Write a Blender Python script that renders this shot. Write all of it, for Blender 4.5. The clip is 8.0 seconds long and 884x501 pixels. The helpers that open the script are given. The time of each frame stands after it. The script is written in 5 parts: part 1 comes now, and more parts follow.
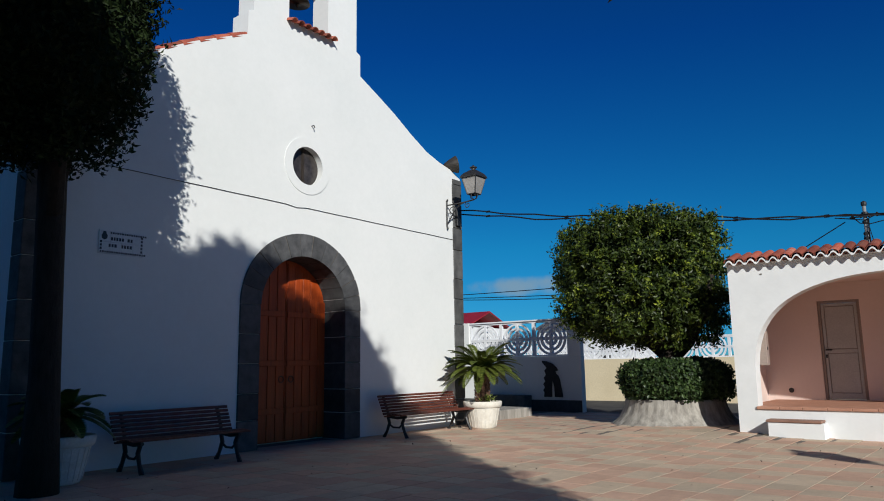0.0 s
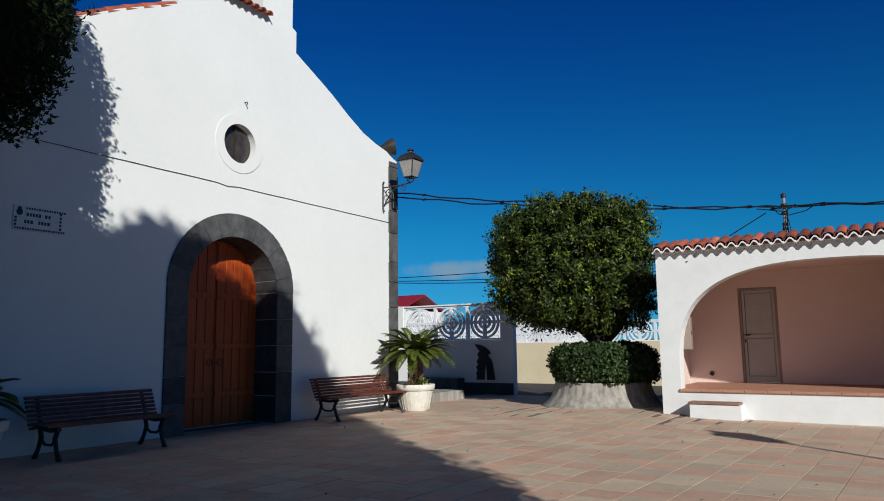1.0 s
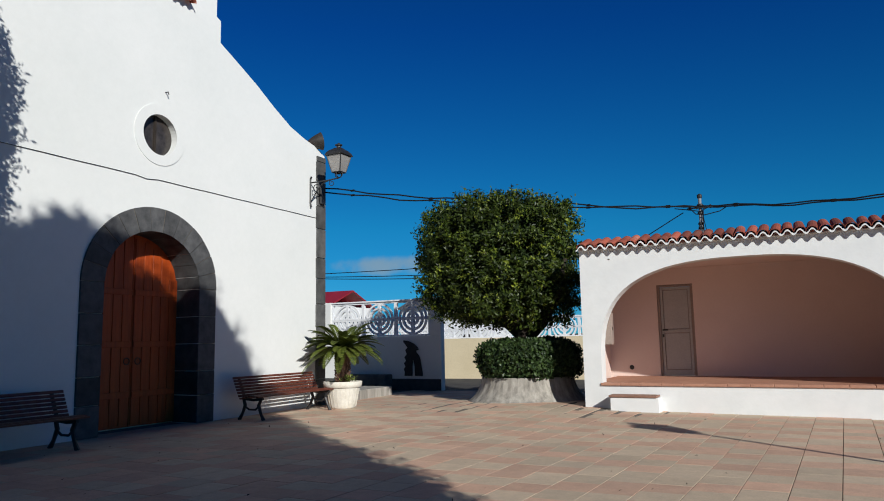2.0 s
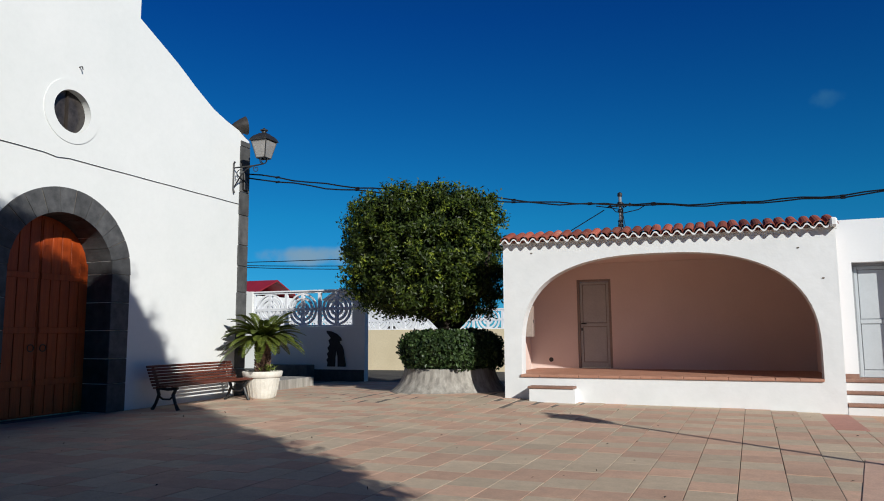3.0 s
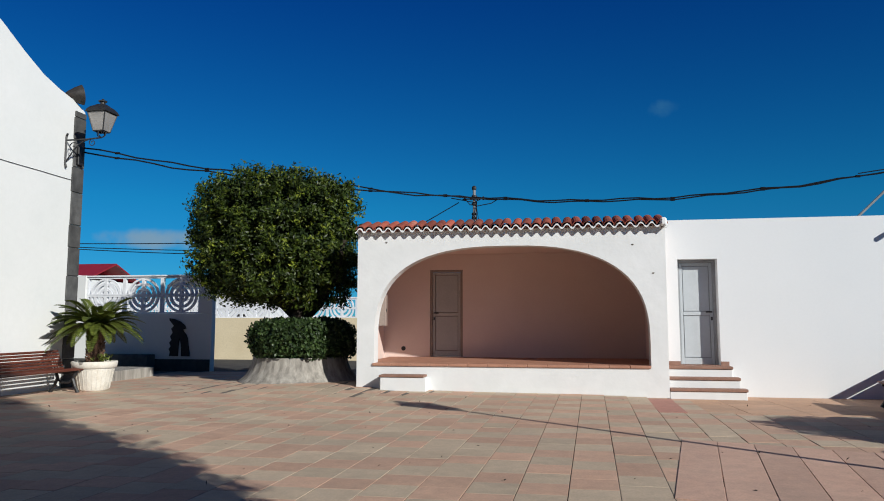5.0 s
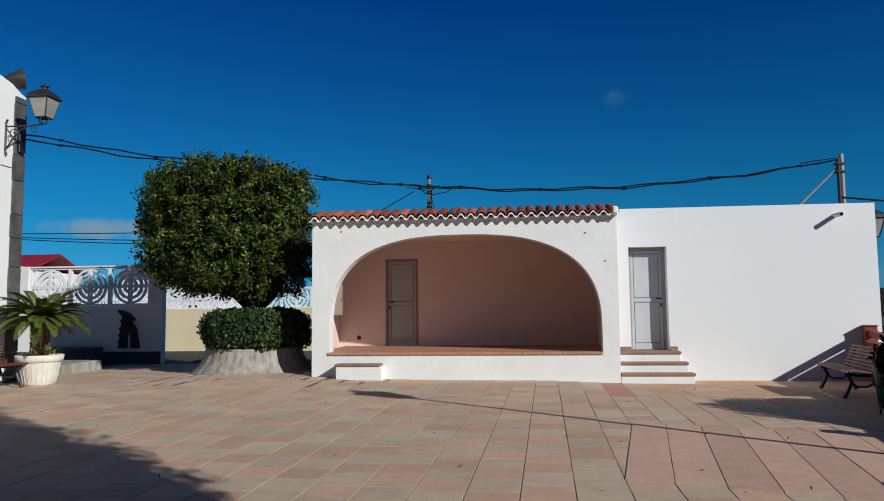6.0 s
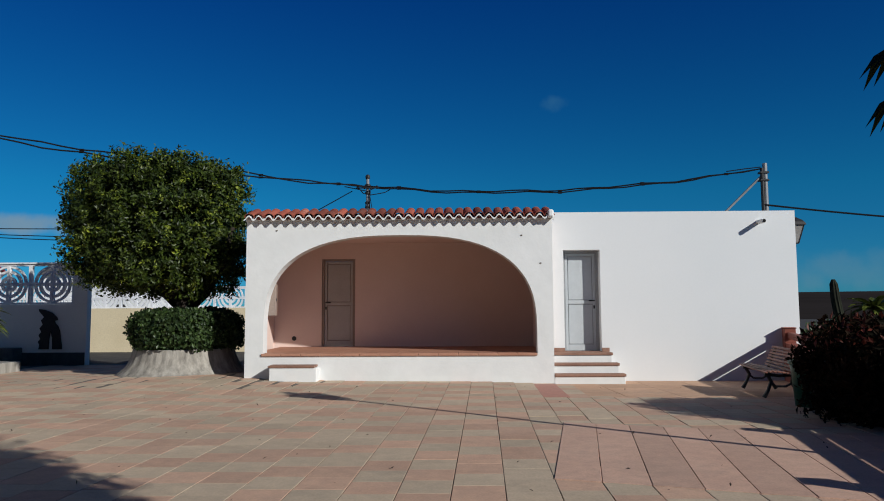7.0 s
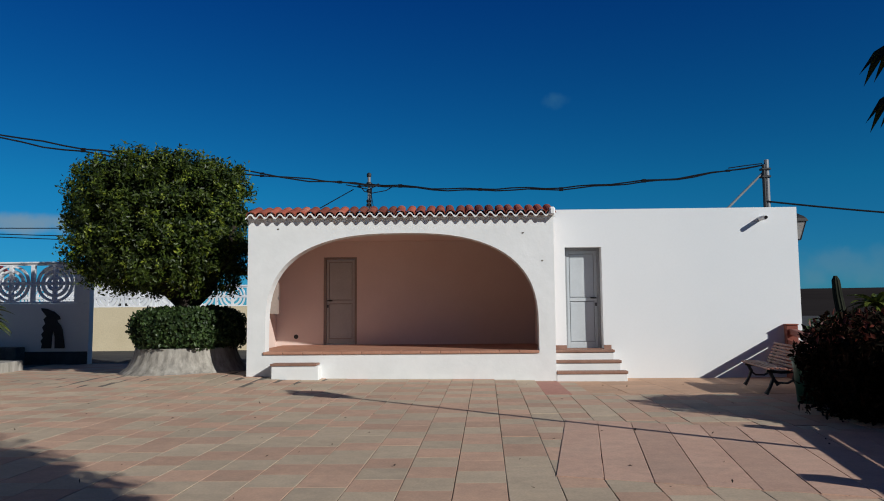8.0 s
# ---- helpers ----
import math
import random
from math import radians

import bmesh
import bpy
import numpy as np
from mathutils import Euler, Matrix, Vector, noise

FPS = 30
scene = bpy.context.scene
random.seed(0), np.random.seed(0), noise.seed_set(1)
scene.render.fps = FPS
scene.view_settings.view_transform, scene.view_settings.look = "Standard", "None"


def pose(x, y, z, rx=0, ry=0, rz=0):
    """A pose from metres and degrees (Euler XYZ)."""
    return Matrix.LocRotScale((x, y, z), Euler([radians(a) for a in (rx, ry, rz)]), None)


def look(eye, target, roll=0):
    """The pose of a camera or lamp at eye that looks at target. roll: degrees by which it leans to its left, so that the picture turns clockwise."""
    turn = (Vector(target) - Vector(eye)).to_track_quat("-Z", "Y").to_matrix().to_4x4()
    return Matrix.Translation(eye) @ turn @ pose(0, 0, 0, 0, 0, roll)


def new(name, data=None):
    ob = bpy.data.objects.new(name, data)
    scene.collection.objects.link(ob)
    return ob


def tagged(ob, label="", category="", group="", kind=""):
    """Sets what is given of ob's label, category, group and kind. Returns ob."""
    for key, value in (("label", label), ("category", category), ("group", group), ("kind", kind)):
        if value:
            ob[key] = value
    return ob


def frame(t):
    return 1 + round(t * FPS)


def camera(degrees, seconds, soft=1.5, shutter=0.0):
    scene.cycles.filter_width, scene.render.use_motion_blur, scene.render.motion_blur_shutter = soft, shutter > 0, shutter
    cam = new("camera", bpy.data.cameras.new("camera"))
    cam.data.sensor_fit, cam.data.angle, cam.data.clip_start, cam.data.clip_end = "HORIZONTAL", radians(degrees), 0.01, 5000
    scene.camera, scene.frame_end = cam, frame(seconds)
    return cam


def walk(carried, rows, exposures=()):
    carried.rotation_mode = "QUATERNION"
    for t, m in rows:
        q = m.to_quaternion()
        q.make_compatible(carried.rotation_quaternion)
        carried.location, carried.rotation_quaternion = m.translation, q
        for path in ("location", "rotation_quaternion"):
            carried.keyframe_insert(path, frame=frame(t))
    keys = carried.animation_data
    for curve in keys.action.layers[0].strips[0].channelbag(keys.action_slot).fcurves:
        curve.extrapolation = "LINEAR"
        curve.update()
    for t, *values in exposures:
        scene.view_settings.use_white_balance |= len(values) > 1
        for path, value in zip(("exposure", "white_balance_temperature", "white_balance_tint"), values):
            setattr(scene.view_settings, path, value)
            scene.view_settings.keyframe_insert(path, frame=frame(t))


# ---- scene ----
cam = camera(64.1, 8.0, soft=1.0)
PATH = [
    (0, (-1.131, -0.223, 1.419), (-2.354, 1.327, 1.74), -0.9),
    (0.5, (-1.153, -0.204, 1.424), (-2.311, 1.4, 1.718), -0.7),
    (1, (-1.155, -0.178, 1.431), (-2.235, 1.483, 1.702), -0.7),
    (1.5, (-1.159, -0.175, 1.437), (-2.153, 1.541, 1.695), -0.8),
    (2, (-1.129, -0.166, 1.447), (-2.038, 1.597, 1.703), -1.1),
    (3.3, (-1.065, -0.135, 1.406), (-1.716, 1.743, 1.629), -0.0),
    (3.5, (-1.064, -0.126, 1.408), (-1.659, 1.771, 1.625), 0.2),
    (4, (-1.054, -0.092, 1.408), (-1.538, 1.837, 1.614), 0.4),
    (4.5, (-1.044, -0.082, 1.408), (-1.458, 1.864, 1.609), 0.6),
    (5.8, (-1.038, -0.129, 1.412), (-1.272, 1.848, 1.596), -0.8),
    (6, (-1.036, -0.128, 1.411), (-1.25, 1.853, 1.579), -0.6),
    (6.5, (-1.004, -0.101, 1.406), (-1.092, 1.89, 1.569), -0.5),
    (7, (-0.99, -0.103, 1.407), (-1.034, 1.889, 1.577), -0.3),
    (7.5, (-0.977, -0.091, 1.402), (-1.019, 1.901, 1.57), -0.2),
    (8, (-0.985, -0.104, 1.406), (-1.034, 1.889, 1.57), -0.5),
]
walk_rows = [(t, look(e, g, r)) for t, e, g, r in PATH]
EXPOSURES = [(0, -0.10), (1.5, -0.08), (3.3, -0.01), (4.5, -0.01), (5.8, -0.16), (7, -0.27), (8, -0.28)]
walk(cam, walk_rows, EXPOSURES)

# ---- light: low winter sun over the right shoulder, clear sky ----
SUN_AZ = Vector((0.78, -0.62, 0)).normalized()      # horizontal way towards the sun
SUN_EL = radians(25.5)
sun_way = SUN_AZ * math.cos(SUN_EL) + Vector((0, 0, math.sin(SUN_EL)))
world = bpy.data.worlds.new("sky")
scene.world = world
world.use_nodes = True
wn, wl = world.node_tree.nodes, world.node_tree.links
wn.clear()
sky = wn.new("ShaderNodeTexSky")
sky.sky_type, sky.sun_disc = "NISHITA", False
sky.sun_elevation, sky.sun_rotation = SUN_EL, math.atan2(SUN_AZ.x, SUN_AZ.y)
sky.altitude, sky.air_density, sky.dust_density, sky.ozone_density = 1500, 1.0, 0.0, 6.0
bg = wn.new("ShaderNodeBackground")
bg.inputs["Strength"].default_value = 0.055
wo = wn.new("ShaderNodeOutputWorld")
tint = wn.new("ShaderNodeMix")
tint.data_type, tint.blend_type = "RGBA", "MULTIPLY"
tint.inputs[0].default_value = 1.0
wl.new(sky.outputs[0], tint.inputs[6])
# clear Atlantic air: turquoise low down, deep blue overhead
look_way = wn.new("ShaderNodeTexCoord")
height = wn.new("ShaderNodeSeparateXYZ")
wl.new(look_way.outputs["Generated"], height.inputs[0])
grade = wn.new("ShaderNodeValToRGB")
grade.color_ramp.elements[0].position, grade.color_ramp.elements[0].color = 0.0, (0.19, 0.82, 1.22, 1)
grade.color_ramp.elements[1].position, grade.color_ramp.elements[1].color = 0.42, (0.022, 0.57, 1.24, 1)
grade.color_ramp.elements.new(0.16).color = (0.085, 1.0, 1.26, 1)
grade.color_ramp.elements.new(0.95).color = (0.06, 0.34, 0.68, 1)
wl.new(height.outputs[2], grade.inputs[0])
wl.new(grade.outputs[0], tint.inputs[7])
# thin clouds: a flat one low over the roofs, a wisp high up
geo = wn.new("ShaderNodeTexCoord")


def cloud(way, wide, high, amount, colour, base):
    """Adds a soft cloud round a direction of the sky."""
    way = Vector(way).normalized()
    side = Vector((way.y, -way.x, 0)).normalized()
    up = side.cross(way)
    total = None
    for axis, size in ((side, wide), (up, high)):
        d = wn.new("ShaderNodeVectorMath")
        d.operation = "DOT_PRODUCT"
        d.inputs[1].default_value = axis
        wl.new(geo.outputs["Generated"], d.inputs[0])
        m = wn.new("ShaderNodeMath")
        m.operation = "DIVIDE"
        m.inputs[1].default_value = size
        wl.new(d.outputs["Value"], m.inputs[0])
        q = wn.new("ShaderNodeMath")
        q.operation = "POWER"
        a = wn.new("ShaderNodeMath")
        a.operation = "ABSOLUTE"
        wl.new(m.outputs[0], a.inputs[0])
        wl.new(a.outputs[0], q.inputs[0])
        q.inputs[1].default_value = 2.0
        if total is None:
            total = q
        else:
            s = wn.new("ShaderNodeMath")
            wl.new(total.outputs[0], s.inputs[0])
            wl.new(q.outputs[0], s.inputs[1])
            total = s
    n = wn.new("ShaderNodeTexNoise")
    n.inputs["Scale"].default_value, n.inputs["Detail"].default_value = 30.0, 5.0
    wl.new(geo.outputs["Generated"], n.inputs["Vector"])
    e = wn.new("ShaderNodeMath")
    e.operation = "MULTIPLY_ADD"
    e.inputs[1].default_value, e.inputs[2].default_value = 2.4, -1.2
    wl.new(n.outputs["Fac"], e.inputs[0])
    s = wn.new("ShaderNodeMath")
    wl.new(total.outputs[0], s.inputs[0])
    wl.new(e.outputs[0], s.inputs[1])
    r = wn.new("ShaderNodeMapRange")
    r.interpolation_type = "SMOOTHSTEP"
    r.inputs["From Min"].default_value, r.inputs["From Max"].default_value = 1.0, -0.3
    r.inputs["To Min"].default_value, r.inputs["To Max"].default_value = 0.0, amount
    wl.new(s.outputs[0], r.inputs[0])
    front = wn.new("ShaderNodeVectorMath")
    front.operation = "DOT_PRODUCT"
    front.inputs[1].default_value = way
    wl.new(geo.outputs["Generated"], front.inputs[0])
    g = wn.new("ShaderNodeMath")
    g.operation = "GREATER_THAN"
    g.inputs[1].default_value = 0.0
    wl.new(front.outputs["Value"], g.inputs[0])
    f = wn.new("ShaderNodeMath")
    f.operation = "MULTIPLY"
    wl.new(r.outputs[0], f.inputs[0])
    wl.new(g.outputs[0], f.inputs[1])
    x = wn.new("ShaderNodeMix")
    x.data_type = "RGBA"
    x.inputs[7].default_value = colour
    wl.new(base, x.inputs[6])
    wl.new(f.outputs[0], x.inputs[0])
    return x.outputs[2]


sky_colour = cloud((-0.525, 0.844, 0.108), 0.075, 0.017, 0.7, (4.8, 6.4, 7.4, 1), tint.outputs[2])
sky_colour = cloud((0.1336, 0.95, 0.281), 0.024, 0.014, 0.24, (1.6, 4.9, 6.6, 1), sky_colour)
sky_colour = cloud((0.50, 0.865, 0.045), 0.22, 0.030, 0.30, (3.0, 5.2, 6.6, 1), sky_colour)
wl.new(sky_colour, bg.inputs[0])
wl.new(bg.outputs[0], wo.inputs[0])
sun_data = bpy.data.lights.new("sun", "SUN")
sun_data.energy, sun_data.angle, sun_data.color = 5.0, radians(0.5), (0.99, 0.98, 0.925)
sun = new("sun", sun_data)
sun.matrix_world = look(sun_way * 60, (0, 0, 0))
scene.view_settings.exposure = -0.22


# ---- materials ----
def mat(name, build):
    m = bpy.data.materials.new(name)
    m.use_nodes = True
    nt = m.node_tree
    p = nt.nodes["Principled BSDF"]
    build(nt, p)
    return m


def nd(nt, kind, **kw):
    n = nt.nodes.new(kind)
    for k, v in kw.items():
        n.inputs[k.replace("_", " ")].default_value = v
    return n


def coords(nt, world_space=True):
    if world_space:
        return nt.nodes.new("ShaderNodeNewGeometry").outputs["Position"]
    return nt.nodes.new("ShaderNodeTexCoord").outputs["Object"]


def ramp(nt, src, stops):
    r = nt.nodes.new("ShaderNodeValToRGB")
    e = r.color_ramp.elements
    while len(e) < len(stops):
        e.new(0.5)
    for el, (pos, col) in zip(e, stops):
        el.position, el.color = pos, (*col, 1)
    nt.links.new(src, r.inputs[0])
    return r.outputs[0]


def noise_tex(nt, co, scale, detail=4.0, rough=0.6, stretch=None):
    n = nd(nt, "ShaderNodeTexNoise", Scale=scale, Detail=detail, Roughness=rough)
    if stretch:
        mp = nt.nodes.new("ShaderNodeMapping")
        mp.inputs["Scale"].default_value = stretch
        nt.links.new(co, mp.inputs[0])
        co = mp.outputs[0]
    nt.links.new(co, n.inputs["Vector"])
    return n.outputs["Fac"]


def mix(nt, a, b, fac, mode="MIX"):
    m = nt.nodes.new("ShaderNodeMix")
    m.data_type, m.blend_type = "RGBA", mode
    for sock, v in ((m.inputs[6], a), (m.inputs[7], b), (m.inputs[0], fac)):
        if isinstance(v, (int, float)):
            sock.default_value = v
        elif isinstance(v, tuple):
            sock.default_value = (*v, 1)
        else:
            nt.links.new(v, sock)
    return m.outputs[2]


def bump(nt, p, height, strength, dist=0.01):
    b = nt.nodes.new("ShaderNodeBump")
    b.inputs["Strength"].default_value, b.inputs["Distance"].default_value = strength, dist
    nt.links.new(height, b.inputs["Height"])
    nt.links.new(b.outputs[0], p.inputs["Normal"])


def surface(name, dark, light, scale=3.0, fine=40.0, rough=0.8, relief=0.3, depth=0.01, metal=0.0, vary=0.0, stretch=None,
            local=False, spec=0.4, stain=None, grains=0.5):
    """A surface with large stains, fine grain, relief and, with vary, a change from piece to piece."""
    def build(nt, p):
        co = coords(nt, not local)
        big = noise_tex(nt, co, scale, 5, 0.65, stretch)
        small = noise_tex(nt, co, fine, 3, 0.6, stretch)
        c = ramp(nt, big, [(0.3, dark), (0.7, light)])
        grain = ramp(nt, small, [(0.25, (0.72, 0.72, 0.72)), (0.75, (1.12, 1.12, 1.12))])
        c = mix(nt, c, grain, grains, "MULTIPLY")
        if stain:
            s = noise_tex(nt, co, scale * 0.35, 6, 0.7)
            c = mix(nt, c, stain, ramp(nt, s, [(0.56, (0, 0, 0)), (0.72, (0.8, 0.8, 0.8))]))
        if vary:
            oi = nt.nodes.new("ShaderNodeObjectInfo")
            v = ramp(nt, oi.outputs["Random"], [(0.0, (1 - vary,) * 3), (1.0, (1 + vary,) * 3)])
            c = mix(nt, c, v, 1.0, "MULTIPLY")
        nt.links.new(c, p.inputs["Base Color"])
        p.inputs["Roughness"].default_value, p.inputs["Metallic"].default_value = rough, metal
        p.inputs["Specular IOR Level"].default_value = spec
        if relief:
            bump(nt, p, mix(nt, big, small, 0.6), relief, depth)
    return mat(name, build)


M_PLASTER = surface("white_limewash", (0.68, 0.695, 0.68), (0.735, 0.74, 0.725), 0.5, 9, 0.85, 0.10, 0.02, grains=0.1)
M_PLASTER_ROUGH = surface("rough_white_limewash", (0.69, 0.705, 0.70), (0.75, 0.76, 0.755), 0.9, 3.5, 0.85, 0.28, 0.04, grains=0.15)
M_SMOOTH_WHITE = surface("smooth_white_paint", (0.70, 0.72, 0.73), (0.735, 0.75, 0.755), 0.4, 20, 0.8, 0.06, 0.01, grains=0.06)
M_PINK = surface("pink_wall_paint", (0.70, 0.55, 0.49), (0.76, 0.61, 0.545), 0.5, 20, 0.85, 0.1, 0.01, grains=0.1)
M_STONE = surface("dark_basalt", (0.040, 0.041, 0.043), (0.095, 0.095, 0.097), 5, 60, 0.75, 0.5, 0.02, vary=0.3)
M_STONE_GREY = surface("grey_quoin_stone", (0.05, 0.05, 0.05), (0.12, 0.12, 0.117), 4, 60, 0.85, 0.5, 0.02, vary=0.25)
M_MORTAR = surface("pale_mortar", (0.09, 0.078, 0.065), (0.20, 0.17, 0.14), 8, 60, 0.9, 0.4)
M_DOORWOOD = surface("orange_varnished_wood", (0.25, 0.032, 0.004), (0.44, 0.068, 0.008), 2.5, 25, 0.5, 0.3, 0.01, stretch=(6, 6, 0.5))
M_TILE = surface("terracotta_roof_tile", (0.21, 0.044, 0.028), (0.37, 0.10, 0.058), 3, 40, 0.8, 0.4, 0.01, vary=0.5, stain=(0.43, 0.21, 0.15))
M_TERRA = surface("terracotta_floor_tile", (0.36, 0.17, 0.11), (0.47, 0.25, 0.17), 3, 40, 0.7, 0.3, 0.005)
M_BROWN = surface("brown_step_edge", (0.22, 0.12, 0.085), (0.32, 0.18, 0.13), 4, 40, 0.7, 0.3, 0.005)
M_GREYDOOR = surface("grey_door_paint", (0.44, 0.47, 0.49), (0.49, 0.52, 0.54), 2, 30, 0.5, 0.05, 0.003, grains=0.15)
M_GREYFRAME = surface("grey_frame_paint", (0.27, 0.28, 0.29), (0.34, 0.35, 0.36), 2, 30, 0.5, 0.1, 0.004)
M_INNERDOOR = surface("beige_grey_door_paint", (0.40, 0.39, 0.375), (0.46, 0.45, 0.43), 2, 30, 0.55, 0.1, 0.004)
M_INNERFRAME = surface("brown_grey_frame_paint", (0.27, 0.21, 0.18), (0.33, 0.26, 0.22), 2, 30, 0.55, 0.1, 0.004)
M_IRON = surface("black_iron", (0.012, 0.012, 0.013), (0.03, 0.03, 0.032), 8, 60, 0.5, 0.2, 0.003)
M_BENCHWOOD = surface("red_brown_bench_wood", (0.08, 0.022, 0.014), (0.155, 0.043, 0.026), 4, 40, 0.5, 0.3, 0.004, stretch=(6, 0.6, 6), vary=0.2)
M_BENCHPALE = surface("weathered_bench_wood", (0.19, 0.075, 0.052), (0.30, 0.135, 0.098), 4, 40, 0.6, 0.3, 0.004, stretch=(6, 0.6, 6), vary=0.2)
M_CONCRETE = surface("pale_concrete", (0.17, 0.155, 0.135), (0.46, 0.43, 0.38), 2.2, 30, 0.9, 0.5, 0.02, stretch=(3.5, 3.5, 0.3), stain=(0.22, 0.21, 0.19))
M_POT = surface("white_cast_pot", (0.62, 0.58, 0.5), (0.76, 0.73, 0.66), 6, 40, 0.8, 0.3, 0.01)
M_LATTICE = surface("white_lattice_paint", (0.70, 0.72, 0.75), (0.8, 0.81, 0.83), 2, 30, 0.8, 0.2, 0.006)
M_CREAM = surface("cream_wall_paint", (0.62, 0.52, 0.34), (0.7, 0.6, 0.41), 0.6, 20, 0.85, 0.2, 0.01)
M_ASPHALT = surface("grey_road", (0.05, 0.05, 0.05), (0.10, 0.095, 0.09), 1.0, 50, 0.95, 0.5, 0.01, spec=0.1)
M_REDROOF = surface("red_sheet_roof", (0.23, 0.012, 0.02), (0.32, 0.02, 0.03), 2, 20, 0.5, 0.1, 0.01)
M_CABLE = surface("black_cable", (0.004, 0.004, 0.006), (0.009, 0.009, 0.012), 5, 40, 0.75, 0.0, spec=0.15)
M_POLEWOOD = surface("grey_pole", (0.09, 0.088, 0.085), (0.15, 0.145, 0.14), 3, 40, 0.85, 0.3, 0.01, stretch=(4, 4, 0.4))
M_STEEL = surface("galvanised_grey_steel", (0.20, 0.205, 0.21), (0.30, 0.305, 0.31), 4, 40, 0.6, 0.15, 0.004, metal=0.2)
M_BARK = surface("dark_bark", (0.018, 0.013, 0.010), (0.045, 0.033, 0.025), 6, 40, 0.95, 0.9, 0.03, stretch=(3, 3, 0.7))
M_SCALY = surface("scaly_brown_bark", (0.07, 0.035, 0.022), (0.17, 0.095, 0.06), 12, 60, 0.95, 0.8, 0.02)
M_HILL = surface("dry_hillside", (0.022, 0.019, 0.019), (0.042, 0.036, 0.034), 0.004, 0.05, 1.0, 0.0, spec=0.0)
M_RUST = surface("black_iron_plate", (0.012, 0.010, 0.010), (0.03, 0.022, 0.02), 4, 40, 0.6, 0.2, 0.004)
M_REDWOOD = surface("red_brown_painted_wood", (0.2, 0.055, 0.035), (0.3, 0.09, 0.06), 3, 40, 0.6, 0.3, 0.005)
M_SOIL = surface("dark_soil", (0.03, 0.022, 0.016), (0.07, 0.05, 0.035), 5, 40, 1.0, 0.8, 0.02)
M_BELL = surface("dark_bronze", (0.02, 0.018, 0.015), (0.05, 0.04, 0.03), 5, 40, 0.4, 0.2, 0.003, metal=0.8)
M_HORN = surface("grey_horn_metal", (0.022, 0.020, 0.018), (0.055, 0.048, 0.042), 5, 40, 0.5, 0.1, 0.003)
M_DARKGLASS = surface("dark_stained_glass", (0.02, 0.018, 0.018), (0.07, 0.06, 0.055), 4, 10, 0.15, 0.2, 0.01)
M_PLAQUE = surface("glazed_white_tile", (0.62, 0.63, 0.63), (0.7, 0.7, 0.7), 3, 30, 0.35, 0.05, 0.003)
M_INK = surface("dark_blue_glaze", (0.02, 0.022, 0.035), (0.04, 0.042, 0.06), 3, 30, 0.4, 0.0)
M_GREENBIN = surface("green_plastic", (0.015, 0.07, 0.04), (0.025, 0.1, 0.055), 3, 30, 0.45, 0.1, 0.003)


def leaf_mat(name, dark, light, rough=0.45, spec=0.3):
    def build(nt, p):
        geo = nt.nodes.new("ShaderNodeNewGeometry")
        c = ramp(nt, geo.outputs["Random Per Island"], [(0.0, dark), (0.6, tuple((a + b) / 2 for a, b in zip(dark, light))), (1.0, light)])
        c = mix(nt, c, ramp(nt, noise_tex(nt, geo.outputs["Position"], 2.2, 3), [(0.3, (0.6, 0.6, 0.6)), (0.7, (1.2, 1.2, 1.1))]), 1.0, "MULTIPLY")
        nt.links.new(c, p.inputs["Base Color"])
        p.inputs["Roughness"].default_value = rough
        p.inputs["Specular IOR Level"].default_value = spec
        p.inputs["Transmission Weight"].default_value = 0.0
        tr = nt.nodes.new("ShaderNodeBsdfTranslucent")
        nt.links.new(c, tr.inputs[0])
        ms = nt.nodes.new("ShaderNodeMixShader")
        ms.inputs[0].default_value = 0.14
        out = nt.nodes["Material Output"]
        nt.links.new(p.outputs[0], ms.inputs[1])
        nt.links.new(tr.outputs[0], ms.inputs[2])
        nt.links.new(ms.outputs[0], out.inputs[0])
    return mat(name, build)


M_LEAF = leaf_mat("laurel_leaf", (0.010, 0.022, 0.003), (0.066, 0.098, 0.012))
# young shoots, with sunlight put into their lighter colour
M_SUNLIT_SHOOT = leaf_mat("sunlit_young_leaf", (0.07, 0.11, 0.010), (0.23, 0.27, 0.03))
M_LEAF_DARK = leaf_mat("dark_hedge_leaf", (0.014, 0.032, 0.010), (0.06, 0.1, 0.03))
# darkened leaf copy: shade is put into the colour
M_LEAF_SHADE = leaf_mat("shade_dark_leaf", (0.008, 0.017, 0.005), (0.026, 0.042, 0.014), 0.6, 0.12)
M_FROND = leaf_mat("cycad_frond", (0.05, 0.072, 0.012), (0.17, 0.20, 0.04))
# near-black reddish leaf: the shrub's shade is in the base colour
M_SHRUB_SHADED = leaf_mat("shaded_shrub_leaf", (0.006, 0.007, 0.004), (0.03, 0.014, 0.008), 0.8, 0.08)
# brighter red leaf that paints the sunlit tips
M_SUNLIT_TIP = leaf_mat("sunlit_red_tip", (0.06, 0.014, 0.010), (0.24, 0.06, 0.04), 0.5, 0.3)
M_CACTUS = surface("dull_cactus_skin", (0.012, 0.014, 0.009), (0.03, 0.032, 0.02), 4, 40, 0.8, 0.2, 0.005, spec=0.1)


def pane_mat():
    def build(nt, p):
        co = coords(nt)
        c = ramp(nt, noise_tex(nt, co, 3, 3), [(0.3, (0.30, 0.285, 0.27)), (0.7, (0.40, 0.38, 0.36))])
        nt.links.new(c, p.inputs["Base Color"])
        p.inputs["Roughness"].default_value = 0.35
        p.inputs["Transmission Weight"].default_value = 0.25
    return mat("milky_lamp_glass", build)


M_PANE = pane_mat()


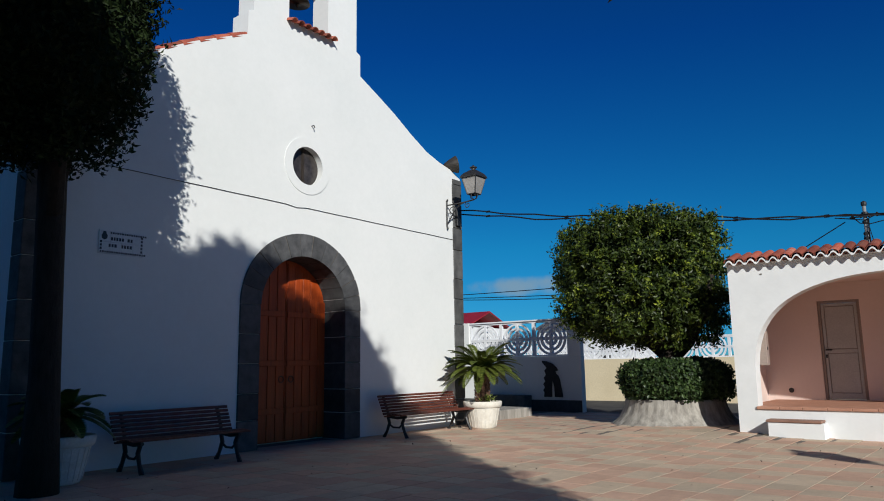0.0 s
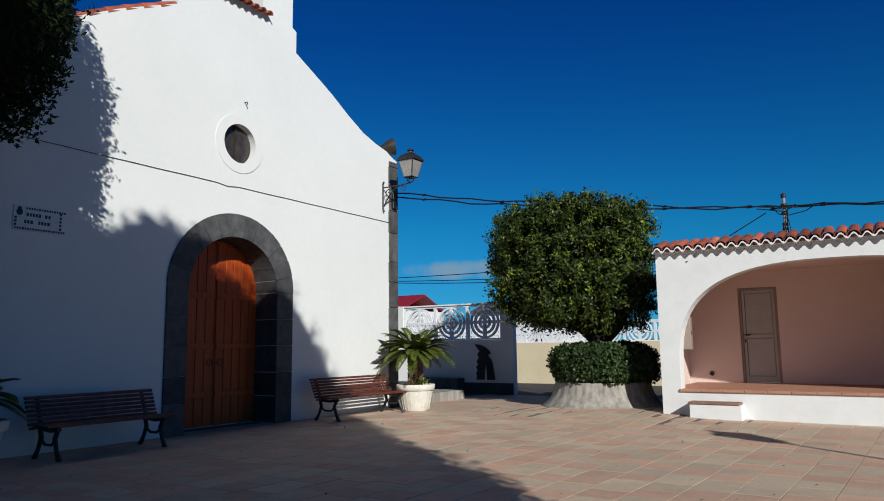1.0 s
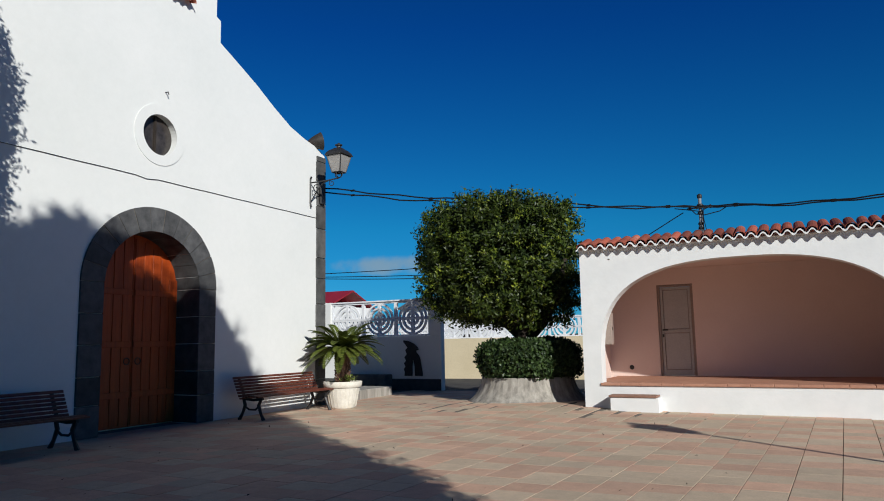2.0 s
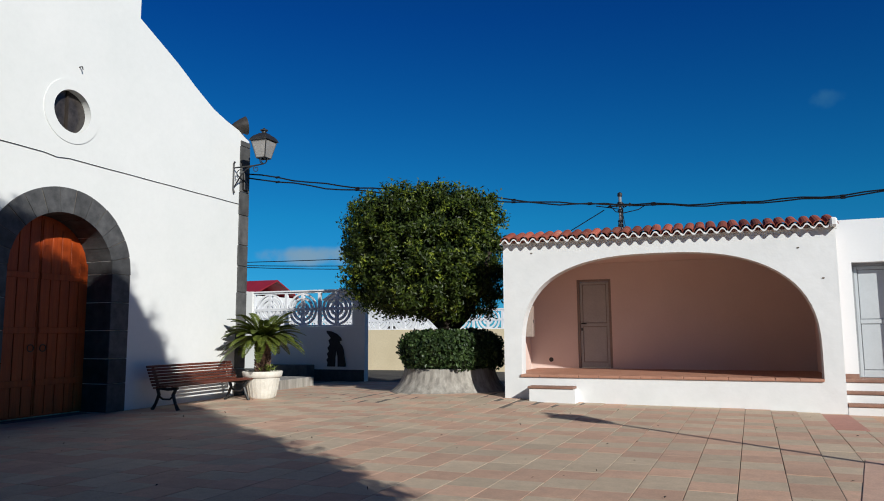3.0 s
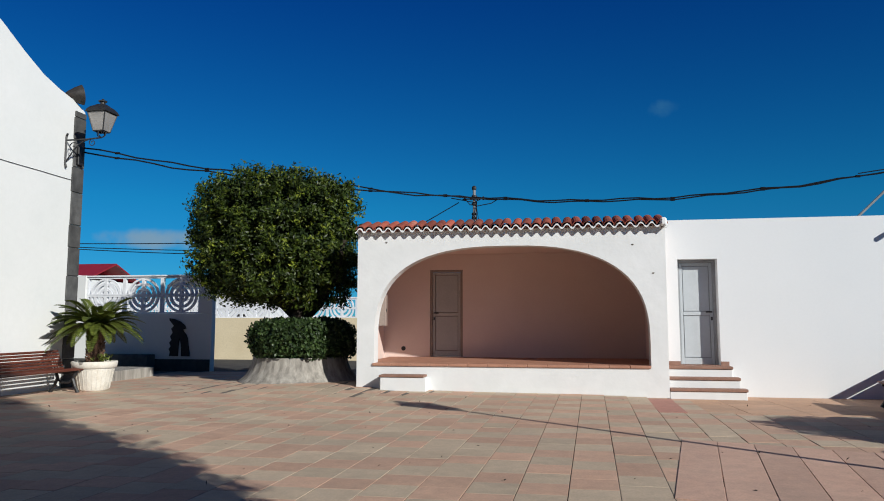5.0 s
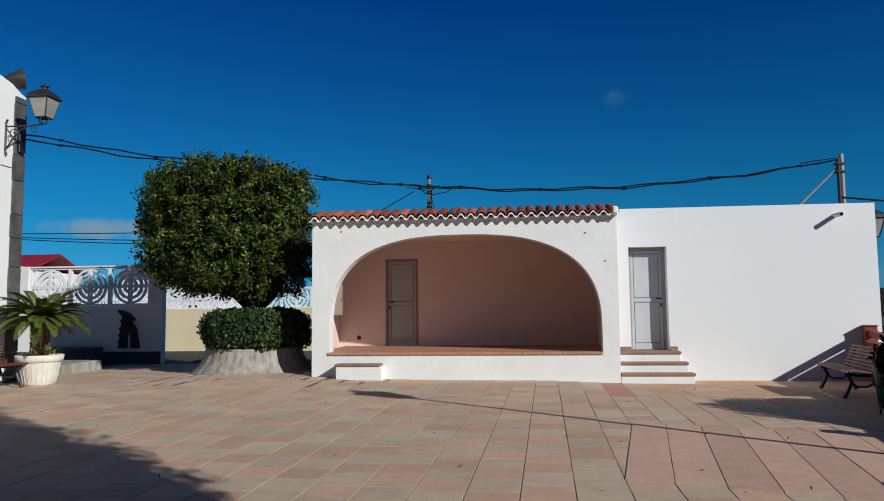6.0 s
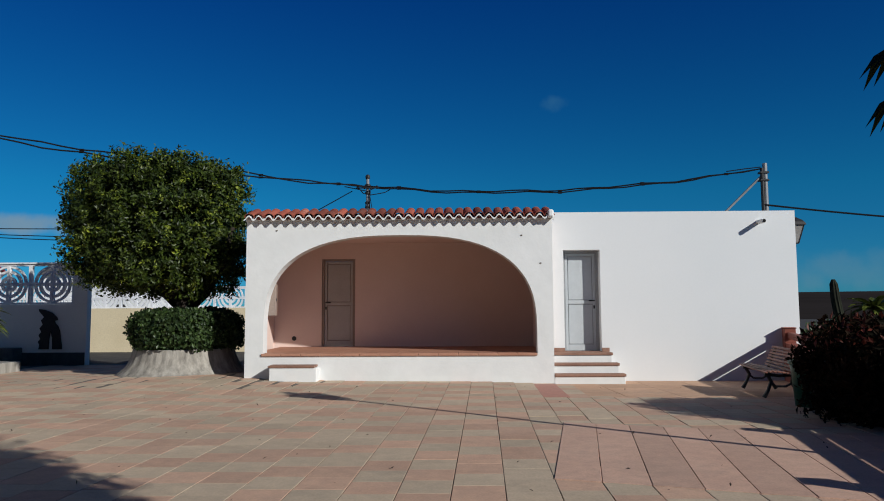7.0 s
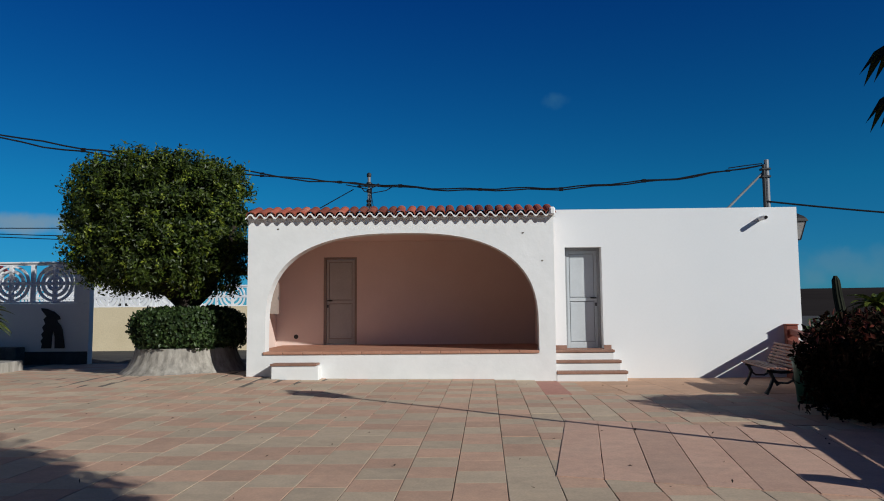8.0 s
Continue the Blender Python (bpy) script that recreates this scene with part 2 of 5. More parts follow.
# ---- mesh helpers ----
def mesh_ob(name, bm, material, parent=None, label="", smooth=False):
    me = bpy.data.meshes.new(name)
    bm.normal_update()
    bm.to_mesh(me)
    bm.free()
    me.materials.append(material)
    if smooth:
        me.shade_smooth()
    ob = new(name, me)
    ob.parent = parent
    if label:
        tagged(ob, label)
    return ob


def part(name, bm, material, parent, label="", smooth=False):
    return mesh_ob(name, bm, material, parent, label, smooth)


def empty(name, x, y, z=0.0, turn=0.0):
    ob = new(name)
    ob.empty_display_size = 0.2
    ob.matrix_world = pose(x, y, z, 0, 0, turn)
    return ob


def box(x0, y0, z0, x1, y1, z1, bevel=0.0, bm=None, seg=1):
    bm = bm or bmesh.new()
    g = bmesh.ops.create_cube(bm, size=1)
    for v in g["verts"]:
        v.co = Vector((x0 + (v.co.x + 0.5) * (x1 - x0), y0 + (v.co.y + 0.5) * (y1 - y0), z0 + (v.co.z + 0.5) * (z1 - z0)))
    if bevel:
        es = {e for v in g["verts"] for e in v.link_edges}
        bmesh.ops.bevel(bm, geom=list(es), offset=bevel, segments=seg, affect="EDGES")
    return bm


def prism(outline, depth, axis="x", at=0.0, bevel=0.0):
    """A slab from a closed outline of 2D points; axis x: points are (y, z), axis y: points are (x, z), axis z: (x, y)."""
    bm = bmesh.new()
    def put(a, b, d):
        return {"x": (at + d, a, b), "y": (a, at + d, b), "z": (a, b, at + d)}[axis]
    low = [bm.verts.new(put(a, b, 0)) for a, b in outline]
    top = [bm.verts.new(put(a, b, depth)) for a, b in outline]
    n = len(outline)
    bm.faces.new(low)
    bm.faces.new(top[::-1])
    for i in range(n):
        bm.faces.new((low[i], top[i], top[(i + 1) % n], low[(i + 1) % n]))
    bmesh.ops.recalc_face_normals(bm, faces=bm.faces)
    if bevel:
        bmesh.ops.bevel(bm, geom=[e for e in bm.edges], offset=bevel, segments=1, affect="EDGES")
    return bm


def holed(outer, holes, depth, axis, at):
    """A wall slab from an outline with holes through it (all closed 2D point lists)."""
    bm = bmesh.new()
    def put(a, b, d):
        return {"x": (at + d, a, b), "y": (a, at + d, b)}[axis]
    def ring(pts, d):
        vs = [bm.verts.new(put(a, b, d)) for a, b in pts]
        return vs, [bm.edges.new((vs[i], vs[(i + 1) % len(vs)])) for i in range(len(vs))]
    loops = [outer] + list(holes)
    made = []
    for d in (0.0, depth):
        rs = [ring(p, d) for p in loops]
        bmesh.ops.triangle_fill(bm, use_beauty=True, use_dissolve=False, edges=[e for r in rs for e in r[1]])
        made.append([r[0] for r in rs])
    for a, b in zip(made[0], made[1]):
        n = len(a)
        for i in range(n):
            bm.faces.new((a[i], a[(i + 1) % n], b[(i + 1) % n], b[i]))
    bmesh.ops.recalc_face_normals(bm, faces=bm.faces)
    return bm


def lathe(profile, seg=24, cx=0.0, cy=0.0, bm=None, cap=True):
    bm = bm or bmesh.new()
    rings = []
    for r, z in profile:
        rings.append([bm.verts.new((cx + r * math.cos(2 * math.pi * i / seg), cy + r * math.sin(2 * math.pi * i / seg), z)) for i in range(seg)])
    for a, b in zip(rings, rings[1:]):
        for i in range(seg):
            bm.faces.new((a[i], a[(i + 1) % seg], b[(i + 1) % seg], b[i]))
    if cap:
        bm.faces.new(rings[0][::-1])
        bm.faces.new(rings[-1])
    return bm


def tube(points, radii, seg=8, bm=None):
    """A round bar along points; radii is one number or one for each point."""
    bm = bm or bmesh.new()
    if isinstance(radii, (int, float)):
        radii = [radii] * len(points)
    pts = [Vector(p) for p in points]
    rings = []
    side = None
    for i, p in enumerate(pts):
        d = (pts[min(i + 1, len(pts) - 1)] - pts[max(i - 1, 0)]).normalized()
        if side is None:
            side = d.orthogonal().normalized()
        side = (side - d * side.dot(d)).normalized()
        up = d.cross(side)
        rings.append([bm.verts.new(p + (side * math.cos(2 * math.pi * k / seg) + up * math.sin(2 * math.pi * k / seg)) * radii[i]) for k in range(seg)])
    for a, b in zip(rings, rings[1:]):
        for k in range(seg):
            bm.faces.new((a[k], a[(k + 1) % seg], b[(k + 1) % seg], b[k]))
    bm.faces.new(rings[0][::-1])
    bm.faces.new(rings[-1])
    return bm


def arc(cx, cz, rx, rz, a0, a1, n):
    return [(cx + rx * math.cos(radians(a0 + (a1 - a0) * i / n)), cz + rz * math.sin(radians(a0 + (a1 - a0) * i / n))) for i in range(n + 1)]


def leaves(points, normals, size, rng, droop=0.2, wide=0.45, fold=0.25):
    """Many small folded leaves in one mesh; each leaf is two quads that taper at both ends."""
    verts, faces = [], []
    for p, n in zip(points, normals):
        n = Vector(n) + Vector((rng.gauss(0, 0.6), rng.gauss(0, 0.6), rng.gauss(0, 0.6)))
        n.normalize()
        d = Vector((rng.gauss(0, 1), rng.gauss(0, 1), rng.gauss(0, 1) + droop))
        d = (d - n * d.dot(n) * 0.5).normalized()
        s = d.cross(n).normalized()
        l = size * rng.uniform(0.65, 1.3)
        w = l * wide * 0.5
        up = n * l * fold * 0.5
        p = Vector(p)
        k = len(verts)
        verts += [p, p + d * l * 0.45 + s * w + up, p + d * l * 0.5, p + d * l * 0.45 - s * w + up, p + d * l]
        faces += [(k, k + 1, k + 2), (k + 2, k + 1, k + 4), (k, k + 2, k + 3), (k + 3, k + 2, k + 4)]
    return verts, faces


def leaf_part(name, verts, faces, material, parent, label=""):
    me = bpy.data.meshes.new(name)
    me.from_pydata([tuple(v) for v in verts], [], faces)
    me.materials.append(material)
    ob = new(name, me)
    ob.parent = parent
    if label:
        tagged(ob, label)
    return ob


# ---- setting ----
def ground_z(x, y):
    rise = 0.10 * math.exp(-((x + 6.4) / 2.4) ** 2 - ((y - 14.9) / 2.2) ** 2)
    a, b = min(1, max(0, (y - 10.5) / 4.3)), min(1, max(0, (x + 1.0) / 2.5))
    return rise - 0.07 * a * a * (3 - 2 * a) * b * b * (3 - 2 * b)


bm = bmesh.new()
bmesh.ops.create_grid(bm, x_segments=8, y_segments=8, size=2600)
for v in bm.verts:
    v.co.z = -0.10
tagged(mesh_ob("ground", bm, M_ASPHALT), "grey dusty asphalt ground reaching the horizon", "ground", kind="structure")

bm = bmesh.new()
bmesh.ops.create_grid(bm, x_segments=60, y_segments=70, size=1)
for v in bm.verts:
    x, y = -4.5 + v.co.x * 13, 6.0 + v.co.y * 13.2
    worn = min(1, max(0, (x + 4.5) / 3.0))      # joints are filled nearly flush on the church side
    v.co = Vector((x, y, ground_z(x, y) - 0.003 - 0.005 * worn))
paving = tagged(mesh_ob("pavement", bm, M_MORTAR), "plaza of worn pink and grey paving slabs", "pavement", kind="structure")

# far hill
rng = random.Random(4)
bm = bmesh.new()
rows = []
for i in range(61):
    x = -900 + i * 40
    h = 12.5 + 4.0 * math.sin(x * 0.0045 - 0.2) + 1.2 * noise.noise((x * 0.02, 3.1, 0)) if x > 120 else 6 + 3 * noise.noise((x * 0.01, 1.7, 0))
    rows.append([bm.verts.new((x, y, -0.2 + h * t)) for y, t in ((75, -0.01), (150, 0.06), (300, 0.25), (450, 0.55), (620, 1.0), (700, 0.9))])
for a, b in zip(rows, rows[1:]):
    for j in range(5):
        bm.faces.new((a[j], b[j], b[j + 1], a[j + 1]))
tagged(mesh_ob("backdrop", bm, M_HILL, smooth=True), "low dry brown hillside far away", "hill", kind="structure")

# ---- church ----
CX = -11.62          # front face of the church
CY = 8.78            # its middle line
church = tagged(empty("church", CX, CY), "whitewashed church with gabled front and open belfry", "church")


def rel(bm, ob):
    bmesh.ops.translate(bm, verts=bm.verts, vec=-ob.matrix_world.translation)
    return bm


def cpart(name, bm, material, label="", parent=None, smooth=False):
    return part(name, rel(bm, church), material, parent or church, label, smooth)


slope = [(5.07, 6.10), (4.71, 6.27), (4.25, 6.37), (3.75, 6.53), (3.19, 6.82), (2.60, 7.17), (2.03, 7.46), (1.48, 7.73)]
tower = [(1.48, 8.20), (1.36, 8.26), (1.36, 10.5)]
right = [(5.07, -0.05)] + slope
LOW = 0.12           # the south shoulder sits a little lower
left_slope = [(a, b - LOW) for a, b in slope]
outline = [(CY + a, b) for a, b in right] + [(CY - 1.48, 7.73)] + [(CY - a, b) for a, b in left_slope[::-1]] + [(CY - 5.07, -0.05)]
top = [(1.36 * math.cos(radians(a)), 10.5 + 0.8 * math.sin(radians(a))) for a in (20, 45, 70, 90, 110, 135, 160)]
belfry = [(1.48, 7.7301)] + tower
belfry = [(CY + a, b) for a, b in belfry + top] + [(CY - 1.36, 10.5)] + [(CY - a, b - LOW) for a, b in belfry[::-1][1:-1]] + [(CY - 1.48, 7.7301)]
ocu = arc(CY + 0.02, 5.37, 0.39, 0.39, 0, 354, 40)
bellhole = [(CY - 0.52, 8.27), (CY + 0.52, 8.27)] + arc(CY, 9.6, 0.52, 0.5, 0, 180, 14)
door_out = [(CY + 1.05, -0.045)] + arc(CY, 2.55, 1.05, 1.0, 0, 180, 20) + [(CY - 1.05, -0.045)]
facade = cpart("front_wall", holed(outline, [door_out, ocu], -0.68, "x", CX), M_PLASTER)
cpart("belfry", holed(belfry, [bellhole], -0.48, "x", CX), M_PLASTER)
# nave behind the front
nave = [(CY - 4.9, -0.05), (CY + 4.9, -0.05), (CY + 4.9, 5.7), (CY, 7.35), (CY - 4.9, 5.7)]
cpart("nave", prism(nave, -15, "x", CX - 0.682), M_PLASTER)
# basalt door surround
for side in (-1, 1):
    zs = [0.0, 0.52, 0.98, 1.5, 2.02, 2.55]
    for z0, z1 in zip(zs, zs[1:]):
        a, b = CY + side * 1.045, CY + side * 1.48
        cpart("jamb_stone", box(CX - 0.62, min(a, b), z0 + 0.004, CX + 0.035, max(a, b), z1 - 0.004, 0.008), M_STONE)
N = 13
for i in range(N):
    a0, a1 = 180 * i / N + 0.35, 180 * (i + 1) / N - 0.35
    ring = arc(CY, 2.55, 1.48, 1.43, a0, a1, 4) + arc(CY, 2.55, 1.04, 0.99, a1, a0, 4)
    cpart("arch_stone", prism(ring, -0.65, "x", CX + 0.035 + 0.006 * (i % 2)), M_STONE)
cpart("arch_joint", prism(arc(CY, 2.55, 1.475, 1.425, 0, 180, 24) + arc(CY, 2.55, 1.05, 1.0, 180, 0, 24), -0.6, "x", CX + 0.025), M_MORTAR, "pale mortar between arch stones")
# doors
for side in (-1, 1):
    a, b = CY + side * 0.006, CY + side * 1.04
    pts = [(CY + side * t, 2.55 + 0.98 * math.sqrt(max(0, 1 - (t / 1.04) ** 2))) for t in [0.006 + (1.03) * k / 12 for k in range(13)]]
    leaf = cpart("door_leaf", prism([(a, 0.03)] + pts + [(b, 0.03)], -0.06, "x", CX - 0.57), M_DOORWOOD, "orange varnished wooden door leaf")
    for k in range(5):
        y0 = CY + side * (0.03 + k * 0.2)
        y1 = CY + side * (0.03 + k * 0.2 + 0.188)
        tmid = abs((y0 + y1) / 2 - CY) + 0.09
        zt = 2.55 + 0.96 * math.sqrt(max(0.03, 1 - (min(tmid, 1.03) / 1.04) ** 2)) - 0.02
        part("plank", rel(box(CX - 0.57, min(y0, y1), 0.06, CX - 0.545, max(y0, y1), zt, 0.006), church), M_DOORWOOD, leaf)
    for z in (0.55, 1.45, 2.4):
        y0, y1 = CY + side * 0.03, CY + side * 1.0
        part("rail", rel(box(CX - 0.546, min(y0, y1), z, CX - 0.525, max(y0, y1), z + 0.11, 0.006), church), M_DOORWOOD, leaf)
    part("ring_handle", rel(tube([(CX - 0.515, CY + side * 0.12 + 0.06 * math.cos(t * 0.5236), 1.2 + 0.06 * math.sin(t * 0.5236)) for t in range(13)], 0.009, 6), church), M_IRON, leaf)
# oculus
ringo = arc(CY + 0.02, 5.37, 0.58, 0.58, 0, 352, 44)
cpart("oculus_ring", holed(ringo, [arc(CY + 0.02, 5.37, 0.385, 0.385, 0, 354, 40)], 0.014, "x", CX), M_PLASTER)
win = cpart("oculus_window", prism(arc(CY + 0.02, 5.37, 0.395, 0.395, 0, 352, 30), -0.03, "x", CX - 0.14), M_DARKGLASS, "dark leaded round window")
part("mullion", rel(box(CX - 0.14, CY - 0.02, 4.98, CX - 0.115, CY + 0.03, 5.76), church), M_BARK, win)
# corner stones
z = 0.0
k = 0
while z < 6.05:
    h = (0.62, 0.5, 0.72, 0.56)[k % 4]
    z1 = min(z + h, 6.06)
    w = 0.33 + 0.015 * (k % 2)
    cpart("corner_stone", box(CX - 0.3, CY + 5.07 - w, z + 0.005, CX + 0.03, CY + 5.09, z1 - 0.005, 0.012), M_STONE_GREY)
    cpart("corner_stone", box(CX - 0.3, CY - 5.09, z + 0.005, CX + 0.03, CY - 5.07 + w, z1 - 0.005, 0.012), M_STONE_GREY)
    z, k = z1, k + 1


def barrel_tile(length=0.42, r=0.085, thick=0.014, taper=0.82, seg=7):
    """A half-round clay tile along +y, crown upwards, its wide end at y = 0."""
    bm = bmesh.new()
    rings = []
    for y, s in ((0, 1.0), (length, taper)):
        for rr in (r * s, r * s - thick):
            rings.append([bm.verts.new((rr * math.cos(math.pi * k / seg), y, rr * math.sin(math.pi * k / seg))) for k in range(seg + 1)])
    o0, i0, o1, i1 = rings
    for k in range(seg):
        bm.faces.new((o0[k], o0[k + 1], o1[k + 1], o1[k]))
        bm.faces.new((i0[k], i1[k], i1[k + 1], i0[k + 1]))
        bm.faces.new((o0[k], i0[k], i0[k + 1], o0[k + 1]))
        bm.faces.new((o1[k], o1[k + 1], i1[k + 1], i1[k]))
    for k in (0, seg):
        bm.faces.new((o0[k], o1[k], i1[k], i0[k]))
    bmesh.ops.recalc_face_normals(bm, faces=bm.faces)
    return bm


def tile_mesh(name, **kw):
    me = bpy.data.meshes.new(name)
    b = barrel_tile(**kw)
    b.to_mesh(me)
    b.free()
    me.materials.append(M_TILE)
    return me


coping = tile_mesh("coping_tile", length=0.40, r=0.11, taper=0.85)
for side in (-1, 1):
    line = [Vector((CX - (0.135 if side > 0 else 0.10), CY + side * a, b - 0.032)) for a, b in (slope if side > 0 else left_slope)]
    # lay tiles up the slope
    pts = [line[0]]
    for p, q in zip(line, line[1:]):
        n = max(1, round((q - p).length / 0.04))
        pts += [p + (q - p) * (j / n) for j in range(1, n + 1)]
    for j in range(0, len(pts) - 9, 9):
        p, q = pts[j], pts[j + 9]
        o = new("coping_tile", coping)
        o.parent = church
        d = (q - p).normalized()
        up = Vector((1, 0, 0)).cross(d) * (1 if side < 0 else -1)
        if up.z < 0:
            up = -up
        xx = d.cross(up)
        m = Matrix((xx, d, up)).transposed().to_4x4()
        m.translation = p - church.matrix_world.translation + up * 0.0
        o.matrix_basis = m
# tiled sill of the bell opening
small = tile_mesh("sill_tile", length=0.5, r=0.08, taper=0.9)
for j in range(7):
    o = new("sill_tile", small)
    o.parent = church
    o.matrix_basis = Matrix.Translation((0.17, -0.50 + j * 0.178, 8.19)) @ Euler((0, radians(0), radians(90))).to_matrix().to_4x4() @ Euler((radians(18), 0, 0)).to_matrix().to_4x4()
# nave roof
for side in (-1, 1):
    cpart("nave_roof", prism([(CY, 7.36), (CY + side * 5.05, 5.66), (CY + side * 5.05, 5.76), (CY, 7.46)], -14.9, "x", CX - 0.69), M_TILE, "terracotta tiled nave roof")

# bell
bell = tagged(empty("bell", CX - 0.32, CY - 0.06, 8.91), "dark bronze bell hanging in the belfry", "bell")
part("bell_body", lathe([(0.27, 0.0), (0.25, 0.05), (0.19, 0.18), (0.165, 0.34), (0.13, 0.42), (0.03, 0.45)], 24), M_BELL, bell, smooth=True)
part("clapper", lathe([(0.02, 0.3), (0.02, 0.02), (0.05, -0.03), (0.02, -0.07)], 10), M_BELL, bell)
part("headstock", box(-0.07, -0.45, 0.45, 0.07, 0.6, 0.6, 0.02), M_REDWOOD, bell)

# horn loudspeaker on the corner
horn = tagged(empty("horn_loudspeaker", CX - 0.15, CY + 4.72, 6.28), "grey metal horn loudspeaker on the church corner", "loudspeaker")
b = lathe([(0.05, -0.22), (0.085, -0.17), (0.13, -0.09), (0.17, -0.01), (0.20, 0.07), (0.22, 0.12), (0.225, 0.13), (0.21, 0.125), (0.16, 0.02), (0.09, -0.10), (0.03, -0.16)], 28)
bmesh.ops.rotate(b, verts=b.verts, matrix=Vector((0.62, 0.76, 0.22)).to_track_quat("Z", "Y").to_matrix())
bmesh.ops.translate(b, verts=b.verts, vec=(0.14, 0.03, 0.13))
part("horn", b, M_HORN, horn, smooth=True)
part("mount", box(0.05, -0.03, -0.02, 0.12, 0.03, 0.2, 0.01), M_HORN, horn)

# wall cable and small bolts
pts = [(CX + 0.012, CY - 5.0 + 0.25 * k, 4.525 - 0.0008 * k + 0.002 * math.sin(k * 1.3) - (0.03 if k == 19 else 0.0)) for k in range(40)]
tagged(mesh_ob("wall_cable", tube(pts, 0.006, 6), M_CABLE), "thin black cable running level along the church wall", "cable")
for y, zz in ((8.89, 6.22),):
    tagged(mesh_ob("wall_bolt", tube([(CX - 0.01, y, zz), (CX + 0.07, y, zz), (CX + 0.08, y + 0.01, zz - 0.05)], 0.011, 6), M_IRON), "small rusty iron hook in the church wall", "hook", "wall hooks")

# plaque with illegible lines
plaque = tagged(empty("wall_plaque", CX, 5.11, 3.34), "white glazed tile street plaque with dark lettering", "plaque")
for i in range(4):
    for j in range(2):
        part("ceramic_tile", box(0.0, -0.352 + i * 0.176, -0.18 + j * 0.18, 0.018, -0.352 + i * 0.176 + 0.174, -0.18 + j * 0.18 + 0.178, 0.003), M_PLAQUE, plaque)


def bars(y0, z0, widths, h, gap=0.014, bm=None):
    bm = bm or bmesh.new()
    y = y0
    for w in widths:
        if w > 0:
            box(0.018, y, z0, 0.021, y + w, z0 + h, bm=bm)
        y += abs(w) + gap
    return bm


def tiny(name, bm, material, parent):
    return tagged(part(name, bm, material, parent), kind="stuff")


tiny("text_bars", bars(-0.17, 0.03, [.03, .025, .03, .03, .03, -.03, .035, .03], 0.05), M_INK, plaque)
tiny("text_bars", bars(-0.20, -0.075, [.03, .03, .035, -.05, .025, .03, .03, .035], 0.05), M_INK, plaque)
tiny("border_bars", bars(-0.18, 0.13, [.02, .028, .02, .03] * 4, 0.028, 0.012), M_INK, plaque)
tiny("border_bars", bars(-0.33, -0.165, [.02, .028, .02, .03] * 5, 0.028, 0.012), M_INK, plaque)
b = bmesh.new()
for k in range(5):
    box(0.018, 0.305, -0.12 + k * 0.055, 0.021, 0.335, -0.085 + k * 0.055, bm=b)
    if k < 3:
        box(0.018, -0.335, -0.12 + k * 0.05, 0.021, -0.305, -0.085 + k * 0.05, bm=b)
tiny("border_bars", b, M_INK, plaque)
part("crest", prism([(-0.31, 0.05), (-0.27, 0.03), (-0.23, 0.05), (-0.225, 0.1), (-0.24, 0.12), (-0.25, 0.16), (-0.29, 0.16), (-0.30, 0.12), (-0.315, 0.1)], 0.004, "x", 0.018), M_INK, plaque)


def lantern(name, x, y, z, label, group=""):
    """A four-sided tapered lantern, its glass foot at z."""
    lamp = tagged(empty(name, x, y, z, 0), label, "lamp", group)
    def quad_ring(r, zz):
        return [Vector((sx * r, sy * r, zz)) for sx, sy in ((1, 1), (-1, 1), (-1, -1), (1, -1))]
    lo, hi = quad_ring(0.115, 0.0), quad_ring(0.205, 0.40)
    for k in range(4):
        bm = bmesh.new()
        vs = [bm.verts.new(v) for v in (lo[k], lo[(k + 1) % 4], hi[(k + 1) % 4], hi[k])]
        bm.faces.new(vs)
        g = bmesh.ops.extrude_face_region(bm, geom=bm.faces[:])
        for v in g["geom"]:
            if isinstance(v, bmesh.types.BMVert):
                v.co *= 0.975
        bmesh.ops.recalc_face_normals(bm, faces=bm.faces)
        part("pane", bm, M_PANE, lamp, "milky glass pane")
        part("corner_bar", tube([lo[k], hi[k]], 0.013, 6), M_IRON, lamp)
        part("rim_bar", tube([hi[k], hi[(k + 1) % 4]], 0.016, 6), M_IRON, lamp)
        part("foot_bar", tube([lo[k], lo[(k + 1) % 4]], 0.013, 6), M_IRON, lamp)
    bm = bmesh.new()
    rings = [quad_ring(r, zz) for r, zz in ((0.24, 0.40), (0.24, 0.415), (0.215, 0.47), (0.17, 0.525), (0.11, 0.565), (0.085, 0.59))]
    vr = [[bm.verts.new(v) for v in r] for r in rings]
    for a, b in zip(vr, vr[1:]):
        for k in range(4):
            bm.faces.new((a[k], a[(k + 1) % 4], b[(k + 1) % 4], b[k]))
    bm.faces.new(vr[0][::-1])
    bm.faces.new(vr[-1])
    part("hood", bm, M_IRON, lamp, "black iron hood")
    part("chimney", lathe([(0.055, 0.58), (0.05, 0.64), (0.085, 0.65), (0.09, 0.675), (0.04, 0.69), (0.02, 0.72)], 12), M_IRON, lamp)
    part("cradle", tube([(0.11, 0, 0), (0.09, 0, -0.09), (0, 0, -0.13), (-0.09, 0, -0.09), (-0.11, 0, 0)], 0.011, 6), M_IRON, lamp)
    part("cradle", tube([(0, 0.11, 0), (0, 0.09, -0.09), (0, 0, -0.13), (0, -0.09, -0.09), (0, -0.11, 0)], 0.011, 6), M_IRON, lamp)
    return lamp


